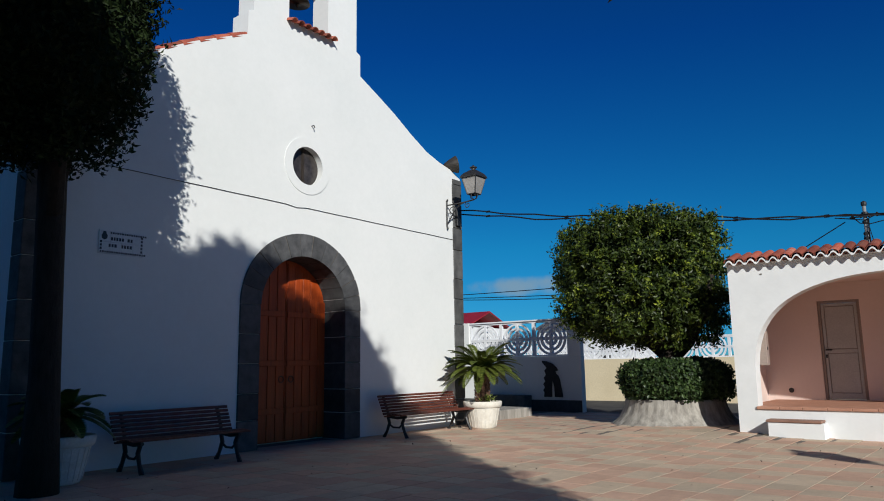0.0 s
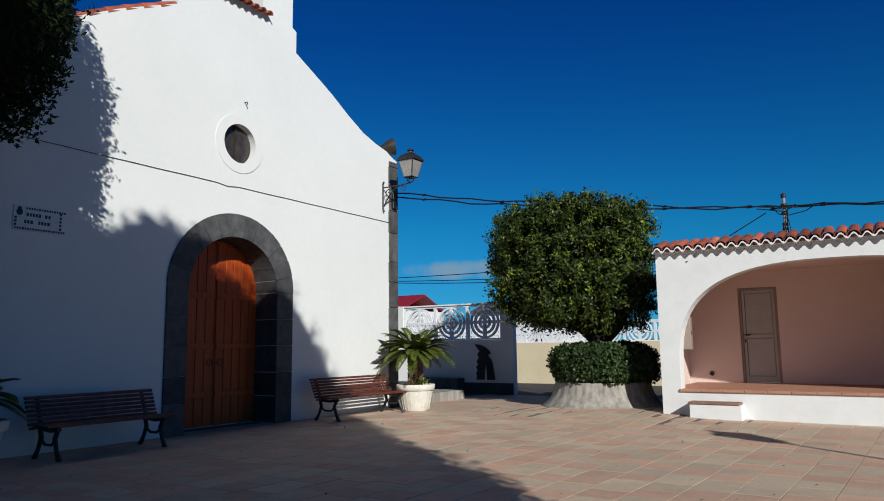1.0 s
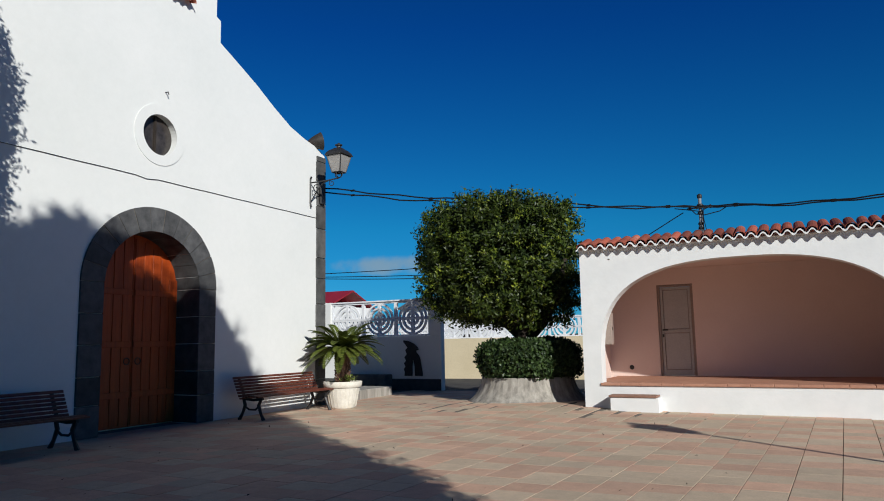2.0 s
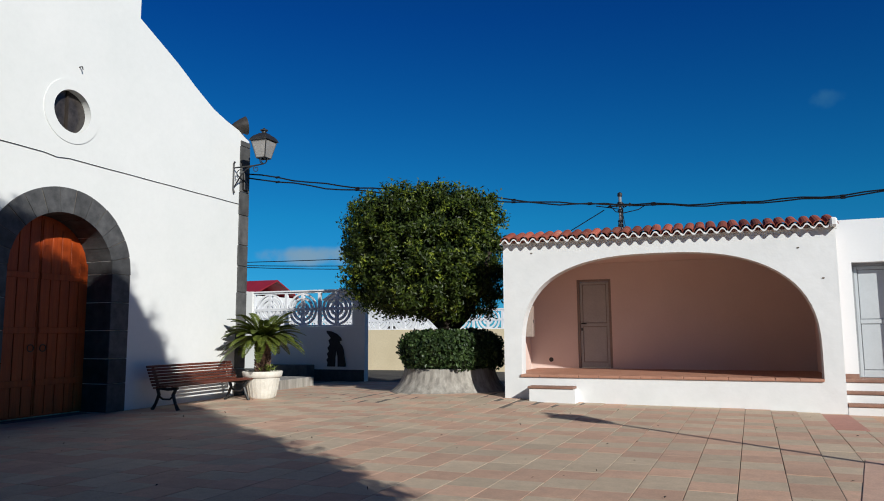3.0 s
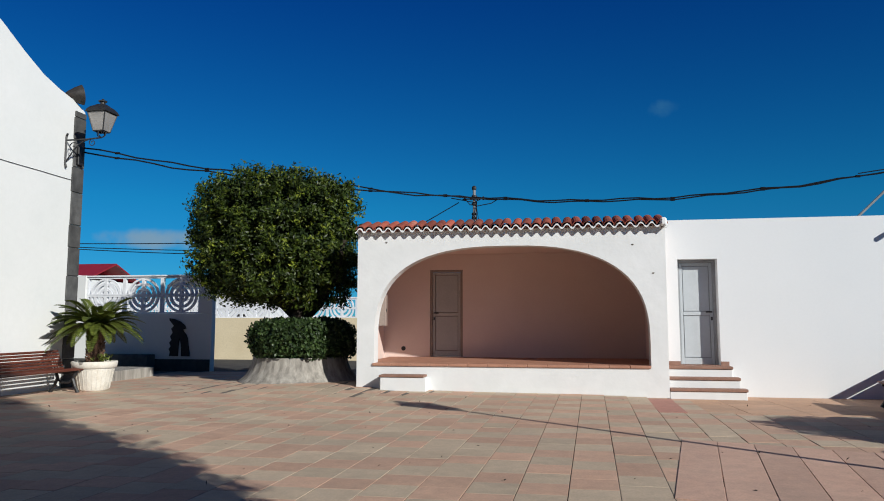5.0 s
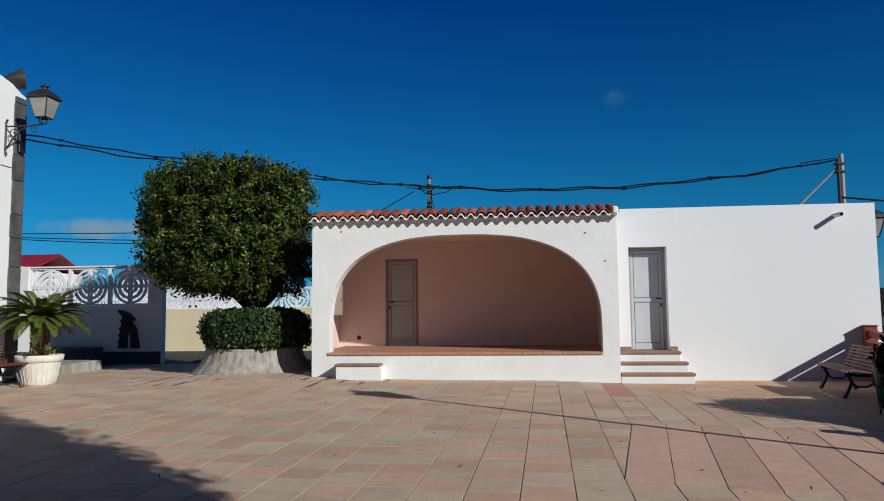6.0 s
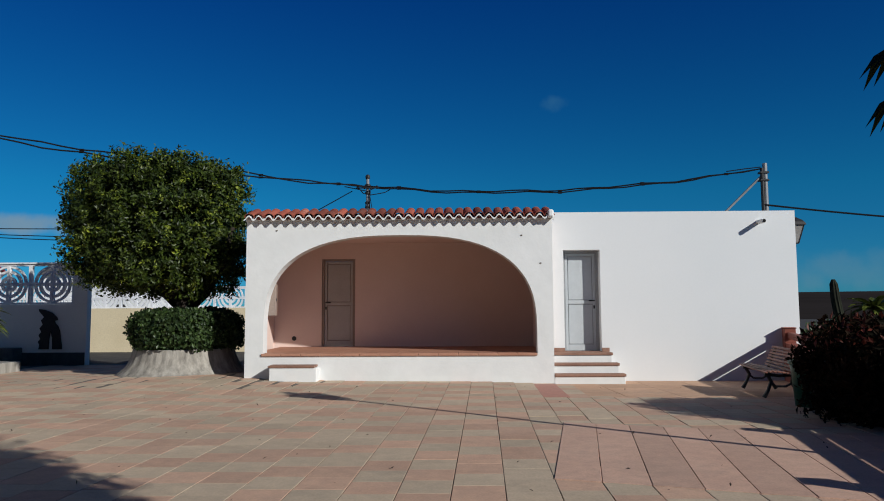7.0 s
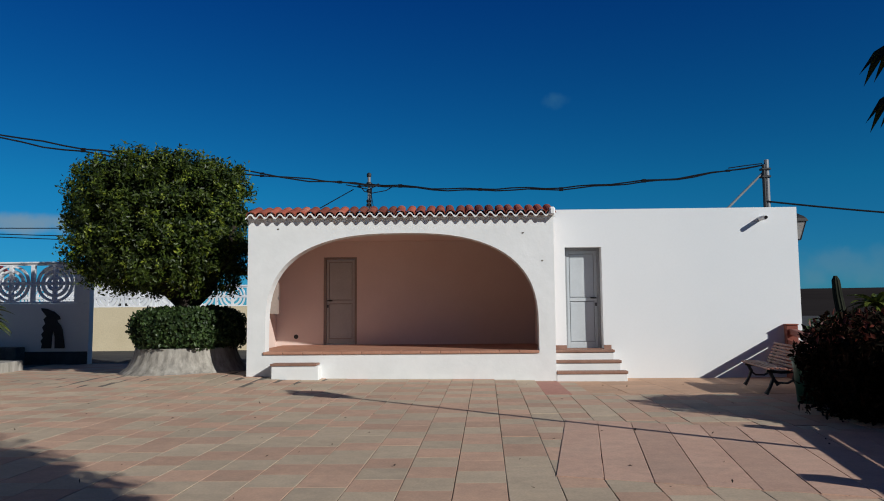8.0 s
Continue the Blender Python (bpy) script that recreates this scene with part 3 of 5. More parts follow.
lampw = lantern("wall_lantern", CX + 0.85, 13.27, 5.47, "black iron wall lantern with milky panes on a scrolled bracket", "lanterns")
part("arm", tube([(0, 0, -0.13), (-0.3, 0, -0.15), (-0.83, 0, -0.15)], 0.018, 8), M_IRON, lampw)
part("scroll", tube([(-0.82 + 0.5 * t / 12, 0, -0.62 + 0.45 * math.sin(t / 12 * 1.5708)) for t in range(13)], 0.013, 6), M_IRON, lampw)
part("scroll", tube([(-0.66 + (0.12 - 0.006 * t) * math.cos(t * 0.5), 0, -0.31 + (0.12 - 0.006 * t) * math.sin(t * 0.5)) for t in range(18)], 0.011, 6), M_IRON, lampw)
part("scroll", tube([(-0.2 + (0.085 - 0.004 * t) * math.cos(t * 0.5 + 2), 0, -0.23 + (0.085 - 0.004 * t) * math.sin(t * 0.5 + 2)) for t in range(16)], 0.009, 6), M_IRON, lampw)
part("back_plate", tube([(-0.80, 0, 0.0), (-0.835, 0, -0.06), (-0.835, 0, -0.35), (-0.835, 0, -0.66), (-0.80, 0.0, -0.75)], 0.022, 6), M_IRON, lampw)
# black box, also standing in for the lantern's shadow on the corner stone
part("junction_box", box(-0.85, 0.32, -0.62, -0.76, 0.48, -0.20, 0.01), M_IRON, lampw)

# ---- stage building ----
SY = 14.2
stage = tagged(empty("stage_building", -2.2, SY), "white open-air stage with a wide arch and pink inside", "stage")


def spart(name, bm, material, label="", parent=None, smooth=False):
    return part(name, rel(bm, stage), material, parent or stage, label, smooth)


SX0, SX1, STOP = -5.31, 0.93, 3.27
SD = 3.0            # depth to the back wall
def stage_arch(grow=0.0):
    pts = [(-2.17 + 2.77 + grow, 0.52)]
    n = 36
    for i in range(n + 1):
        a = math.pi * i / n
        c, s = math.cos(a), math.sin(a)
        pts.append((-2.17 + (2.77 + grow) * math.copysign(abs(c) ** (0.77 if c > 0 else 0.76), c), 1.0 + (1.95 + grow) * abs(s) ** (0.74 if c > 0 else 0.72)))
    pts.append((-2.17 - 2.77 - grow, 0.52))
    return pts


spart("front_wall", holed([(SX0, -0.05), (SX1, -0.05), (SX1, STOP), (SX0, STOP)], [stage_arch()], 0.32, "y", SY), M_PLASTER_ROUGH)
spart("side_wall", prism([(SX0 + 0.0, SY + 0.322), (SX0 - 0.19, SY + SD - 0.002), (SX0 - 0.45, SY + SD - 0.002), (SX0 - 0.075, SY + 0.322)], STOP + 0.05, "z", -0.05), M_PINK, "pink inner side wall")
spart("side_wall", box(SX1 - 0.1, SY + 0.322, -0.05, SX1, SY + SD + 0.25, STOP), M_PINK)
spart("stage_ceiling", box(SX0 - 0.02, SY + 0.322, STOP - 0.2, SX1 - 0.102, SY + SD - 0.002, STOP - 0.002), M_PINK)
IDX0, IDX1, IDZ = -4.33, -3.51, 2.69
spart("back_wall", holed([(SX0 - 0.5, -0.05), (SX1, -0.05), (SX1, STOP), (SX0 - 0.5, STOP)], [[(IDX0, 0.55), (IDX1, 0.55), (IDX1, IDZ), (IDX0, IDZ)]], 0.25, "y", SY + SD), M_PINK, "pink back wall")
spart("stage_floor", box(SX0 - 0.02, SY + 0.322, 0.3, SX1 - 0.102, SY + SD - 0.002, 0.545), M_TERRA, "terracotta tiled stage floor")
for i in range(14):
    x0 = -4.97 + i * 0.3975
    spart("edge_tile", box(x0 + 0.003, SY - 0.035, 0.505, x0 + 0.395, SY + 0.32, 0.56, 0.008), M_TERRA)
for x, z in ((-4.72, 3.05), (0.28, 2.92), (0.66, 2.35)):
    spart("wall_chip", prism([(x, z), (x + 0.03, z - 0.012), (x + 0.055, z + 0.006), (x + 0.04, z + 0.022), (x + 0.012, z + 0.018)], 0.012, "y", SY - 0.006), M_MORTAR)
spart("wall_hole", tube([(-5.0, SY + SD + 0.002, 0.75), (-5.0, SY + SD - 0.015, 0.75)], 0.055, 14), M_IRON, "black round vent hole")


def panel_door(prefix, x0, x1, z0, z1, y, leafmat, framemat, parent, hinge_left=True):
    fr = 0.055
    for a, b, c, d in ((x0, x0 + fr, z0, z1), (x1 - fr, x1, z0, z1), (x0 + fr, x1 - fr, z1 - fr, z1)):
        part("door_frame", rel(box(a, y - 0.03, c, b, y + 0.06, d, 0.005), parent), framemat, parent)
    lx0, lx1, lz1 = x0 + fr + 0.004, x1 - fr - 0.004, z1 - fr - 0.004
    # backing takes the darker frame colour, painting shadow into the panel grooves
    leaf = part("door", rel(box(lx0, y + 0.03, z0 + 0.008, lx1, y + 0.06, lz1, 0.003), parent), framemat, parent)
    st = 0.06
    zm = z0 + (lz1 - z0) * 0.5
    for a, b, c, d in ((lx0, lx0 + st, z0 + 0.01, lz1), (lx1 - st, lx1, z0 + 0.01, lz1), (lx0 + st, lx1 - st, lz1 - st, lz1),
                       (lx0 + st, lx1 - st, zm - 0.04, zm + 0.04), (lx0 + st, lx1 - st, z0 + 0.01, z0 + 0.14)):
        part("door_rail", rel(box(a + 0.001, y - 0.004, c + 0.001, b - 0.001, y + 0.029, d - 0.001, 0.004), parent), leafmat, leaf)
    for c, d in ((z0 + 0.152, zm - 0.052), (zm + 0.052, lz1 - st - 0.012)):
        part("door_panel", rel(box(lx0 + st + 0.012, y + 0.012, c, lx1 - st - 0.012, y + 0.0295, d, 0.004), parent), leafmat, leaf)
    hx = lx1 - 0.035 if hinge_left else lx0 + 0.035
    s = -1 if hinge_left else 1
    part("handle", rel(tube([(hx, y - 0.006, zm + 0.03), (hx, y - 0.055, zm + 0.03), (hx + s * 0.12, y - 0.055, zm + 0.03)], 0.016, 8), parent), M_IRON, leaf, "black lever handle")
    part("lock_plate", rel(box(hx - 0.018, y - 0.014, zm - 0.14, hx + 0.018, y - 0.0065, zm - 0.07, 0.003), parent), M_IRON, leaf)


panel_door("inner", IDX0 + 0.002, IDX1 - 0.002, 0.552, IDZ - 0.002, SY + SD + 0.06, M_INNERDOOR, M_INNERFRAME, stage, False)
# low step before the stage
ebox = tagged(empty("electric_box", -4.97, SY + 0.323, 1.32), "pinkish-grey painted electric box behind the stage arch", "electric box")
part("box_body", box(-0.2, 0, 0, 0.19, 0.16, 0.66, 0.01), M_INNERFRAME, ebox)
part("switch", box(0.191, 0.03, 0.30, 0.2, 0.08, 0.36, 0.003), M_IRON, ebox)
spart("low_step", box(-4.72, SY - 0.34, -0.05, -3.78, SY - 0.002, 0.30, 0.012), M_PLASTER_ROUGH)
spart("step_tread", box(-4.74, SY - 0.36, 0.302, -3.82, SY - 0.002, 0.345, 0.008), M_BROWN)
# roof tiles: two courses along the eave
eave_over = tile_mesh("roof_tile", length=0.70, r=0.105, taper=0.85)
PITCH = (SX1 - SX0 - 0.14) / 30
EX = SX0 + 0.08
for i in range(31):
    o = new("roof_tile", eave_over)
    o.parent = stage
    wob = random.Random(i).uniform(-1, 1)
    o.matrix_basis = Matrix.Translation((EX + PITCH * i + 2.2 + wob * 0.008, -0.146 + 0.014 * wob, STOP + 0.04 + 0.008 * wob)) @ Euler((radians(17), 0, radians(wob * 2.5))).to_matrix().to_4x4() @ Matrix.Diagonal((1, 1, 0.84, 1))
pan = tile_mesh("pan_tile", length=0.70, r=0.105, taper=0.9)
for i in range(30):
    o = new("pan_tile", pan)
    o.parent = stage
    o.matrix_basis = Matrix.Translation((EX + PITCH * (i + 0.5) + 2.2, -0.128, STOP + 0.055)) @ Euler((radians(15), 0, 0)).to_matrix().to_4x4() @ Euler((0, radians(180), 0)).to_matrix().to_4x4() @ Matrix.Diagonal((1, 1, 0.5, 1))
# limewashed wavy edge under the tile ends
bm = bmesh.new()
prev = None
n = 31 * 10
for k in range(n + 1):
    x = EX + 2.2 - PITCH * 0.5 + 31 * PITCH * k / n
    wave = math.cos(2 * math.pi * (x - EX - 2.2) / PITCH)
    z = STOP + 0.060 + 0.042 * math.copysign(abs(wave) ** 0.8, wave) + 0.006 * noise.noise((x * 3, 0, 0))
    cur = [bm.verts.new((x, yy, zz)) for yy, zz in ((-0.162, z - 0.018), (-0.162, z - 0.046), (-0.004, max(z + 0.02, STOP - 0.01)), (-0.004, STOP - 0.02), (0.06, STOP - 0.02), (0.06, z + 0.045))]
    if prev:
        for q in range(6):
            bm.faces.new((prev[q], prev[(q + 1) % 6], cur[(q + 1) % 6], cur[q]))
    prev = cur
bmesh.ops.recalc_face_normals(bm, faces=bm.faces)
part("eave_edge", bm, M_PLASTER_ROUGH, stage, "white limewashed wavy eave edge")
spart("roof_slab", prism([(SY - 0.05, STOP), (SY - 0.05, STOP + 0.01), (SY + 0.4, STOP + 0.09), (SY + 2.35, STOP + 0.12), (SY + SD + 0.25, STOP)], SX1 - SX0 - 0.06, "x", SX0 + 0.03), M_PLASTER_ROUGH)
spart("verge", box(SX1 - 0.10, SY - 0.20, STOP + 0.0, SX1 + 0.02, SY + 0.35, STOP + 0.16, 0.03), M_PLASTER_ROUGH)

# ---- annexe with door ----
AY = 14.85           # the annexe stands back from the stage
AX0, AX1, ATOP = 0.934, 6.13, 3.48
annexe = tagged(empty("annexe", 3.3, AY), "plain smooth white flat-roofed annexe", "building")


def apart_(name, bm, material, label="", parent=None, smooth=False):
    return part(name, rel(bm, annexe), material, parent or annexe, label, smooth)


DX0, DX1, DZ0, DZ1 = 1.245, 2.015, 0.535, 2.675
apart_("front_wall", holed([(AX0, -0.15), (AX1, -0.15), (AX1, ATOP), (AX0, ATOP)], [[(DX0, DZ0), (DX1, DZ0), (DX1, DZ1), (DX0, DZ1)]], 0.35, "y", AY), M_SMOOTH_WHITE)
apart_("body", box(AX0, AY + 0.352, -0.15, AX1, AY + 3.2, ATOP - 0.02), M_SMOOTH_WHITE)
panel_door("outer", DX0 + 0.002, DX1 - 0.002, DZ0 + 0.003, DZ1 - 0.002, AY + 0.25, M_GREYDOOR, M_GREYFRAME, annexe)
for i, (zt, x1, yf) in enumerate(((0.535, 2.17, 0.24), (0.335, 2.26, 0.44), (0.135, 2.34, 0.64))):
    back = AY - 0.001 - (0.20 * i + 0.032 if i else 0)
    apart_("step", box(AX0 + 0.003, AY - yf, -0.15, x1, back, zt - 0.055, 0.008), M_PLASTER_ROUGH)
    apart_("tread", box(AX0 + 0.003, AY - yf - 0.025, zt - 0.054, x1 + 0.015, back, zt, 0.008), M_BROWN)
apart_("door_threshold", box(DX0 + 0.003, AY + 0.0, DZ0, DX1 - 0.003, AY + 0.22, DZ0 + 0.012), M_BROWN)
apart_("upstand", box(DX1 + 0.002, AY - 0.018, DZ0 + 0.001, 2.17, AY - 0.001, DZ0 + 0.085), M_BROWN)
apart_("upstand", box(AX0 + 0.004, AY - 0.018, DZ0 + 0.001, DX0 - 0.002, AY - 0.001, DZ0 + 0.085), M_BROWN)
spout = tagged(empty("rain_spout", 5.36, AY, 3.24), "white plastic rain spout with dark mouth", "spout")
part("pipe", tube([(0, 0.05, 0), (0, -0.30, -0.01)], 0.045, 14), M_PLASTER, spout)
part("mouth", tube([(0, -0.301, -0.01), (0, -0.305, -0.01)], 0.036, 14), M_CABLE, spout)
lr = lantern("wall_lantern", 6.50, AY + 1.0, 2.87, "black iron lantern fixed to the annexe's far side", "lanterns")
part("arm", tube([(0, 0, -0.13), (-0.25, 0, -0.16), (-0.40, 0, -0.3)], 0.016, 6), M_IRON, lr)
part("back_plate", box(-0.368, -0.05, -0.42, -0.35, 0.05, -0.18, 0.004), M_IRON, lr)

# ---- gate wall with pierced blocks ----
GY = 18.8
gate = tagged(empty("gate_wall", -13.2, GY), "white garden wall topped with pierced concrete blocks", "wall")


def gpart(name, bm, material, label="", parent=None):
    return part(name, rel(bm, gate), material, parent or gate, label)


gpart("wall_base", box(-17.5, GY, -0.1, -11.0, GY + 0.22, 1.64), M_PLASTER)
# thin dark strip that paints the shade at the wall foot
gpart("dark_skirting", box(-17.4, GY - 0.012, -0.1, -11.02, GY - 0.001, 0.34), M_STONE_GREY, "dark grey strip put in for shade along the wall foot")
gpart("end_pier", box(-11.40, GY, 1.642, -11.0, GY + 0.22, 2.78, 0.01), M_PLASTER)
gpart("end_pier", box(-15.35, GY, 1.642, -15.06, GY + 0.22, 2.78, 0.01), M_PLASTER)
gpart("top_rail", box(-17.5, GY - 0.02, 2.73, -15.37, GY + 0.24, 2.80, 0.01), M_LATTICE)


def pierced_block(w, h, depth, x_flip, z_flip):
    """One block: a frame with two quarter rings round one corner and a bar between."""
    bm = bmesh.new()
    f = 0.045
    for a in ((0, 0, w, f), (0, h - f, w, h), (0, f, f, h - f), (w - f, f, w, h - f)):
        box(a[0], 0, a[1], a[2], depth, a[3], bm=bm)
    for r0, r1 in ((0.14, 0.21), (0.30, 0.37), (0.445, 0.50)):
        n = 9
        vs = []
        for k in range(n + 1):
            t = radians(4 + 82 * k / n)
            c, s = math.cos(t), math.sin(t)
            vs.append([bm.verts.new((r * c, d, r * s)) for r, d in ((r0, 0.01), (r1, 0.01), (r1, depth - 0.01), (r0, depth - 0.01))])
        for a, b in zip(vs, vs[1:]):
            for k in range(4):
                bm.faces.new((a[k], a[(k + 1) % 4], b[(k + 1) % 4], b[k]))
        bm.faces.new(vs[0])
        bm.faces.new(vs[-1][::-1])
    for v in bm.verts:
        if x_flip:
            v.co.x = w - v.co.x
        if z_flip:
            v.co.z = h - v.co.z
    bmesh.ops.recalc_face_normals(bm, faces=bm.faces)
    return bm


def block_meshes(w, h, depth):
    out = {}
    for xf in (0, 1):
        for zf in (0, 1):
            me = bpy.data.meshes.new("pierced_block")
            b = pierced_block(w, h, depth, xf, zf)
            b.to_mesh(me)
            b.free()
            me.materials.append(M_LATTICE)
            out[xf, zf] = me
    return out


BW, BH = 0.606, 0.54
blocks = block_meshes(BW - 0.004, BH - 0.004, 0.10)
for i in range(6):
    for j in range(2):
        o = new("pierced_block", blocks[1 - i % 2, 1 - j])
        o.parent = gate
        o.location = (-15.05 + i * BW + 13.2, 0.06, 1.645 + j * BH)
gpart("coping", box(-15.06, GY + 0.02, 2.726, -11.40, GY + 0.20, 2.775, 0.008), M_LATTICE)

emb = tagged(empty("iron_emblem", -11.95, GY - 0.03, 0.43), "flat black iron cut-out emblem fixed to the wall", "emblem")
shape = [(-0.31, 0.0), (-0.29, 0.12), (-0.33, 0.2), (-0.27, 0.28), (-0.32, 0.38), (-0.25, 0.46), (-0.3, 0.56), (-0.22, 0.66), (-0.27, 0.78), (-0.19, 0.86),
         (-0.33, 1.02), (-0.34, 1.08), (-0.18, 1.06), (0.02, 0.98), (0.16, 0.86), (0.19, 0.78), (0.1, 0.76), (0.12, 0.7), (0.2, 0.62), (0.25, 0.5), (0.28, 0.3), (0.32, 0.08), (0.32, 0.0),
         (0.06, 0.0), (0.05, 0.3), (0.0, 0.52), (-0.03, 0.3), (-0.04, 0.0)]
part("plate", prism(shape, 0.03, "y", -0.02), M_RUST, emb)

plat = tagged(mesh_ob("raised_platform", box(-15.5, 14.05, -0.1, -11.6, 16.95, 0.24, 0.015), M_CONCRETE), "low pale concrete platform beside the church", "platform")
tagged(mesh_ob("stone_bench", box(-14.2, 18.35, -0.1, -12.7, 18.78, 0.48, 0.02), M_STONE_GREY), "low dark stone bench against the wall", "bench")

# far cream wall over the road
FY = 26.7
far = tagged(empty("street_wall", -12, FY), "cream-painted street wall with white pierced blocks on top", "wall")
part("wall_base", rel(box(-26, FY, -0.12, -2, FY + 0.25, 1.56), far), M_CREAM, far)
blocks2 = block_meshes(BW - 0.004, 0.38 - 0.004, 0.10)
for i in range(26):
    for j in range(2):
        o = new("pierced_block", blocks2[1 - i % 2, 1 - j])
        o.parent = far
        o.location = (-20.0 + i * BW + 12, 0.07, 1.565 + j * 0.38)
part("coping", rel(box(-20.1, FY + 0.05, 2.325, -4.2, FY + 0.2, 2.38), far), M_LATTICE, far)

# houses beyond
def small_house(name, x, y, w, d, h, ridge, roofmat, label):
    hs = tagged(empty(name, x, y, -0.1), label, "house")
    part("wall", box(-w / 2, 0, 0, w / 2, d, h), M_PLASTER, hs)
    for s in (-1, 1):
        part("roof", prism([(d / 2, ridge), (d / 2 + s * (d / 2 + 0.3), h - 0.1), (d / 2 + s * (d / 2 + 0.3), h + 0.02), (d / 2, ridge + 0.12)], w + 0.5, "x", -w / 2 - 0.25), roofmat, hs)
    for k in range(2):
        wn_ = part("window", box(-w / 4 + k * w / 2 - 0.4, -0.03, 1.0, -w / 4 + k * w / 2 + 0.4, 0.02, 2.1, 0.01), M_DARKGLASS, hs)
    return hs


small_house("red_roofed_house", -39.1, 45, 9.2, 6, 4.5, 5.75, M_REDROOF, "white house with a red sheet roof beyond the wall")
small_house("grey_roofed_house", -28.0, 52, 8, 5, 4.4, 5.3, M_STONE_GREY, "low house with a dull grey roof beyond the wall")

# ---- cables and poles ----
def sag(a, b, drop, n=24):
    a, b = Vector(a), Vector(b)
    return [a + (b - a) * (i / n) - Vector((0, 0, drop * 4 * (i / n) * (1 - i / n))) for i in range(n + 1)]


pole = tagged(empty("utility_pole", -3.3, 17.9, 0), "grey utility pole with crossarm behind the stage", "pole", "utility poles")
part("shaft", tube([(0, 0, -0.1), (0, 0, 4.85)], [0.047, 0.038], 10), M_STEEL, pole)
part("pole_cap", lathe([(0.055, 4.82), (0.06, 4.85), (0.06, 4.90), (0.02, 4.93)], 10), M_IRON, pole)
part("crossarm", box(-0.30, -0.075, 4.555, 0.30, -0.045, 4.585, 0.006), M_IRON, pole)
for z in (4.62, 4.42, 4.16, 4.05):
    part("clamp", lathe([(0.062, z), (0.07, z + 0.01), (0.07, z + 0.045), (0.062, z + 0.055)], 10), M_IRON, pole)
part("drop_cable", tube([(0.07, -0.05, 4.5), (0.055, -0.07, 4.2), (0.065, -0.06, 3.8), (0.06, -0.06, 3.3)], 0.016, 6), M_CABLE, pole)
for x in (-0.24, -0.08, 0.08, 0.24):
    part("insulator", lathe([(0.015, 4.545), (0.035, 4.57), (0.022, 4.59), (0.035, 4.61), (0.012, 4.64)], 8, cx=x, cy=-0.03), M_IRON, pole)
part("stay", tube(sag((-0.4, 0, 4.5), (-2.3, 0, 3.45), 0.0, 4), 0.012, 6), M_CABLE, pole)

part("loop_wire", tube([(-0.25, -0.03, 4.6), (-0.1, -0.1, 4.42), (0.1, -0.1, 4.38), (0.45, -0.05, 4.45), (0.6, 0, 4.55)], 0.012, 5), M_CABLE, pole)
part("loop_wire", tube([(-0.6, 0, 4.62), (-0.3, -0.06, 4.55), (0.0, -0.08, 4.48), (0.25, -0.03, 4.6)], 0.012, 5), M_CABLE, pole)
for x in (-0.22, 0.2):
    part("stay", tube(sag((0.02, 0, 4.6), (x, 0.3, 3.3), 0.0, 4), 0.009, 5), M_CABLE, pole)

poler = tagged(empty("utility_pole", 6.62, 17.3, 0), "grey metal pole with a diagonal strut behind the annexe", "pole", "utility poles")
part("shaft", tube([(0, 0, -0.1), (0, 0, 5.0)], [0.06, 0.055], 10), M_STEEL, poler)
part("conduit", tube([(-0.09, -0.03, -0.1), (-0.09, -0.03, 4.88)], 0.042, 8), M_IRON, poler)
part("strut", tube([(-0.05, 0, 4.72), (-1.05, 0, 3.75)], 0.03, 8), M_STEEL, poler)
for z in (4.55, 4.74):
    part("clamp", box(-0.15, -0.085, z, 0.07, 0.085, z + 0.05, 0.01), M_IRON, poler)
part("cable_end", tube([(-0.95, -0.03, 4.80), (-0.5, -0.04, 4.86), (-0.12, -0.04, 4.90)], 0.013, 5), M_CABLE, poler)

A, B, C = (CX - 0.05, 13.8, 5.29), (-3.3, 17.86, 4.60), (6.5, 17.28, 4.86)
for name, pts in (("overhead_cable", sag(A, B, 0.12)), ("overhead_cable", sag((A[0], A[1], A[2] - 0.09), B, 0.15)),
                  ("overhead_cable", sag(B, C, 0.34)), ("overhead_cable", sag((B[0], B[1], B[2] + 0.02), C, 0.31))):
    pts = [q + Vector((0, 0, 0.022 * math.sin(k * 1.7 + len(name) + pts[0].z * 40) + 0.012 * math.sin(k * 0.9))) if 0 < k < len(pts) - 1 else q for k, q in enumerate(pts)]
    b = tube(pts, 0.017, 6)
    for k in range(2, len(pts) - 1, 5):
        tube([pts[k] - Vector((0.05, 0, 0)), pts[k] + Vector((0.05, 0, 0))], 0.026, 6, bm=b)
    tagged(mesh_ob(name, b, M_CABLE), "black bundled overhead cable slung between poles", "cable", "overhead cables")
tagged(mesh_ob("overhead_cable", tube(sag((6.55, 17.25, 3.96), (16, 17.0, 3.22), 0.12), 0.022, 6), M_CABLE), "black bundled overhead cable leaving the pole", "cable", "overhead cables")
for x, y, h in ((-31, 34, 6.5), (-14.6, 36, 6.6)):
    fp = tagged(empty("utility_pole", x, y, -0.1), "plain grey utility pole in the far street", "pole", "utility poles")
    part("shaft", tube([(0, 0, 0), (0, 0, h)], [0.1, 0.07], 8), M_POLEWOOD, fp)
for dz, dr in ((0, 0.08), (-0.55, 0.12), (-0.75, 0.18)):
    tagged(mesh_ob("overhead_cable", tube(sag((-31, 34, 5.72 + dz * 0.1), (-14.6, 36, 5.75 + dz), dr), 0.024, 5), M_CABLE), "thin dark wire over the far street", "cable", "street wires")

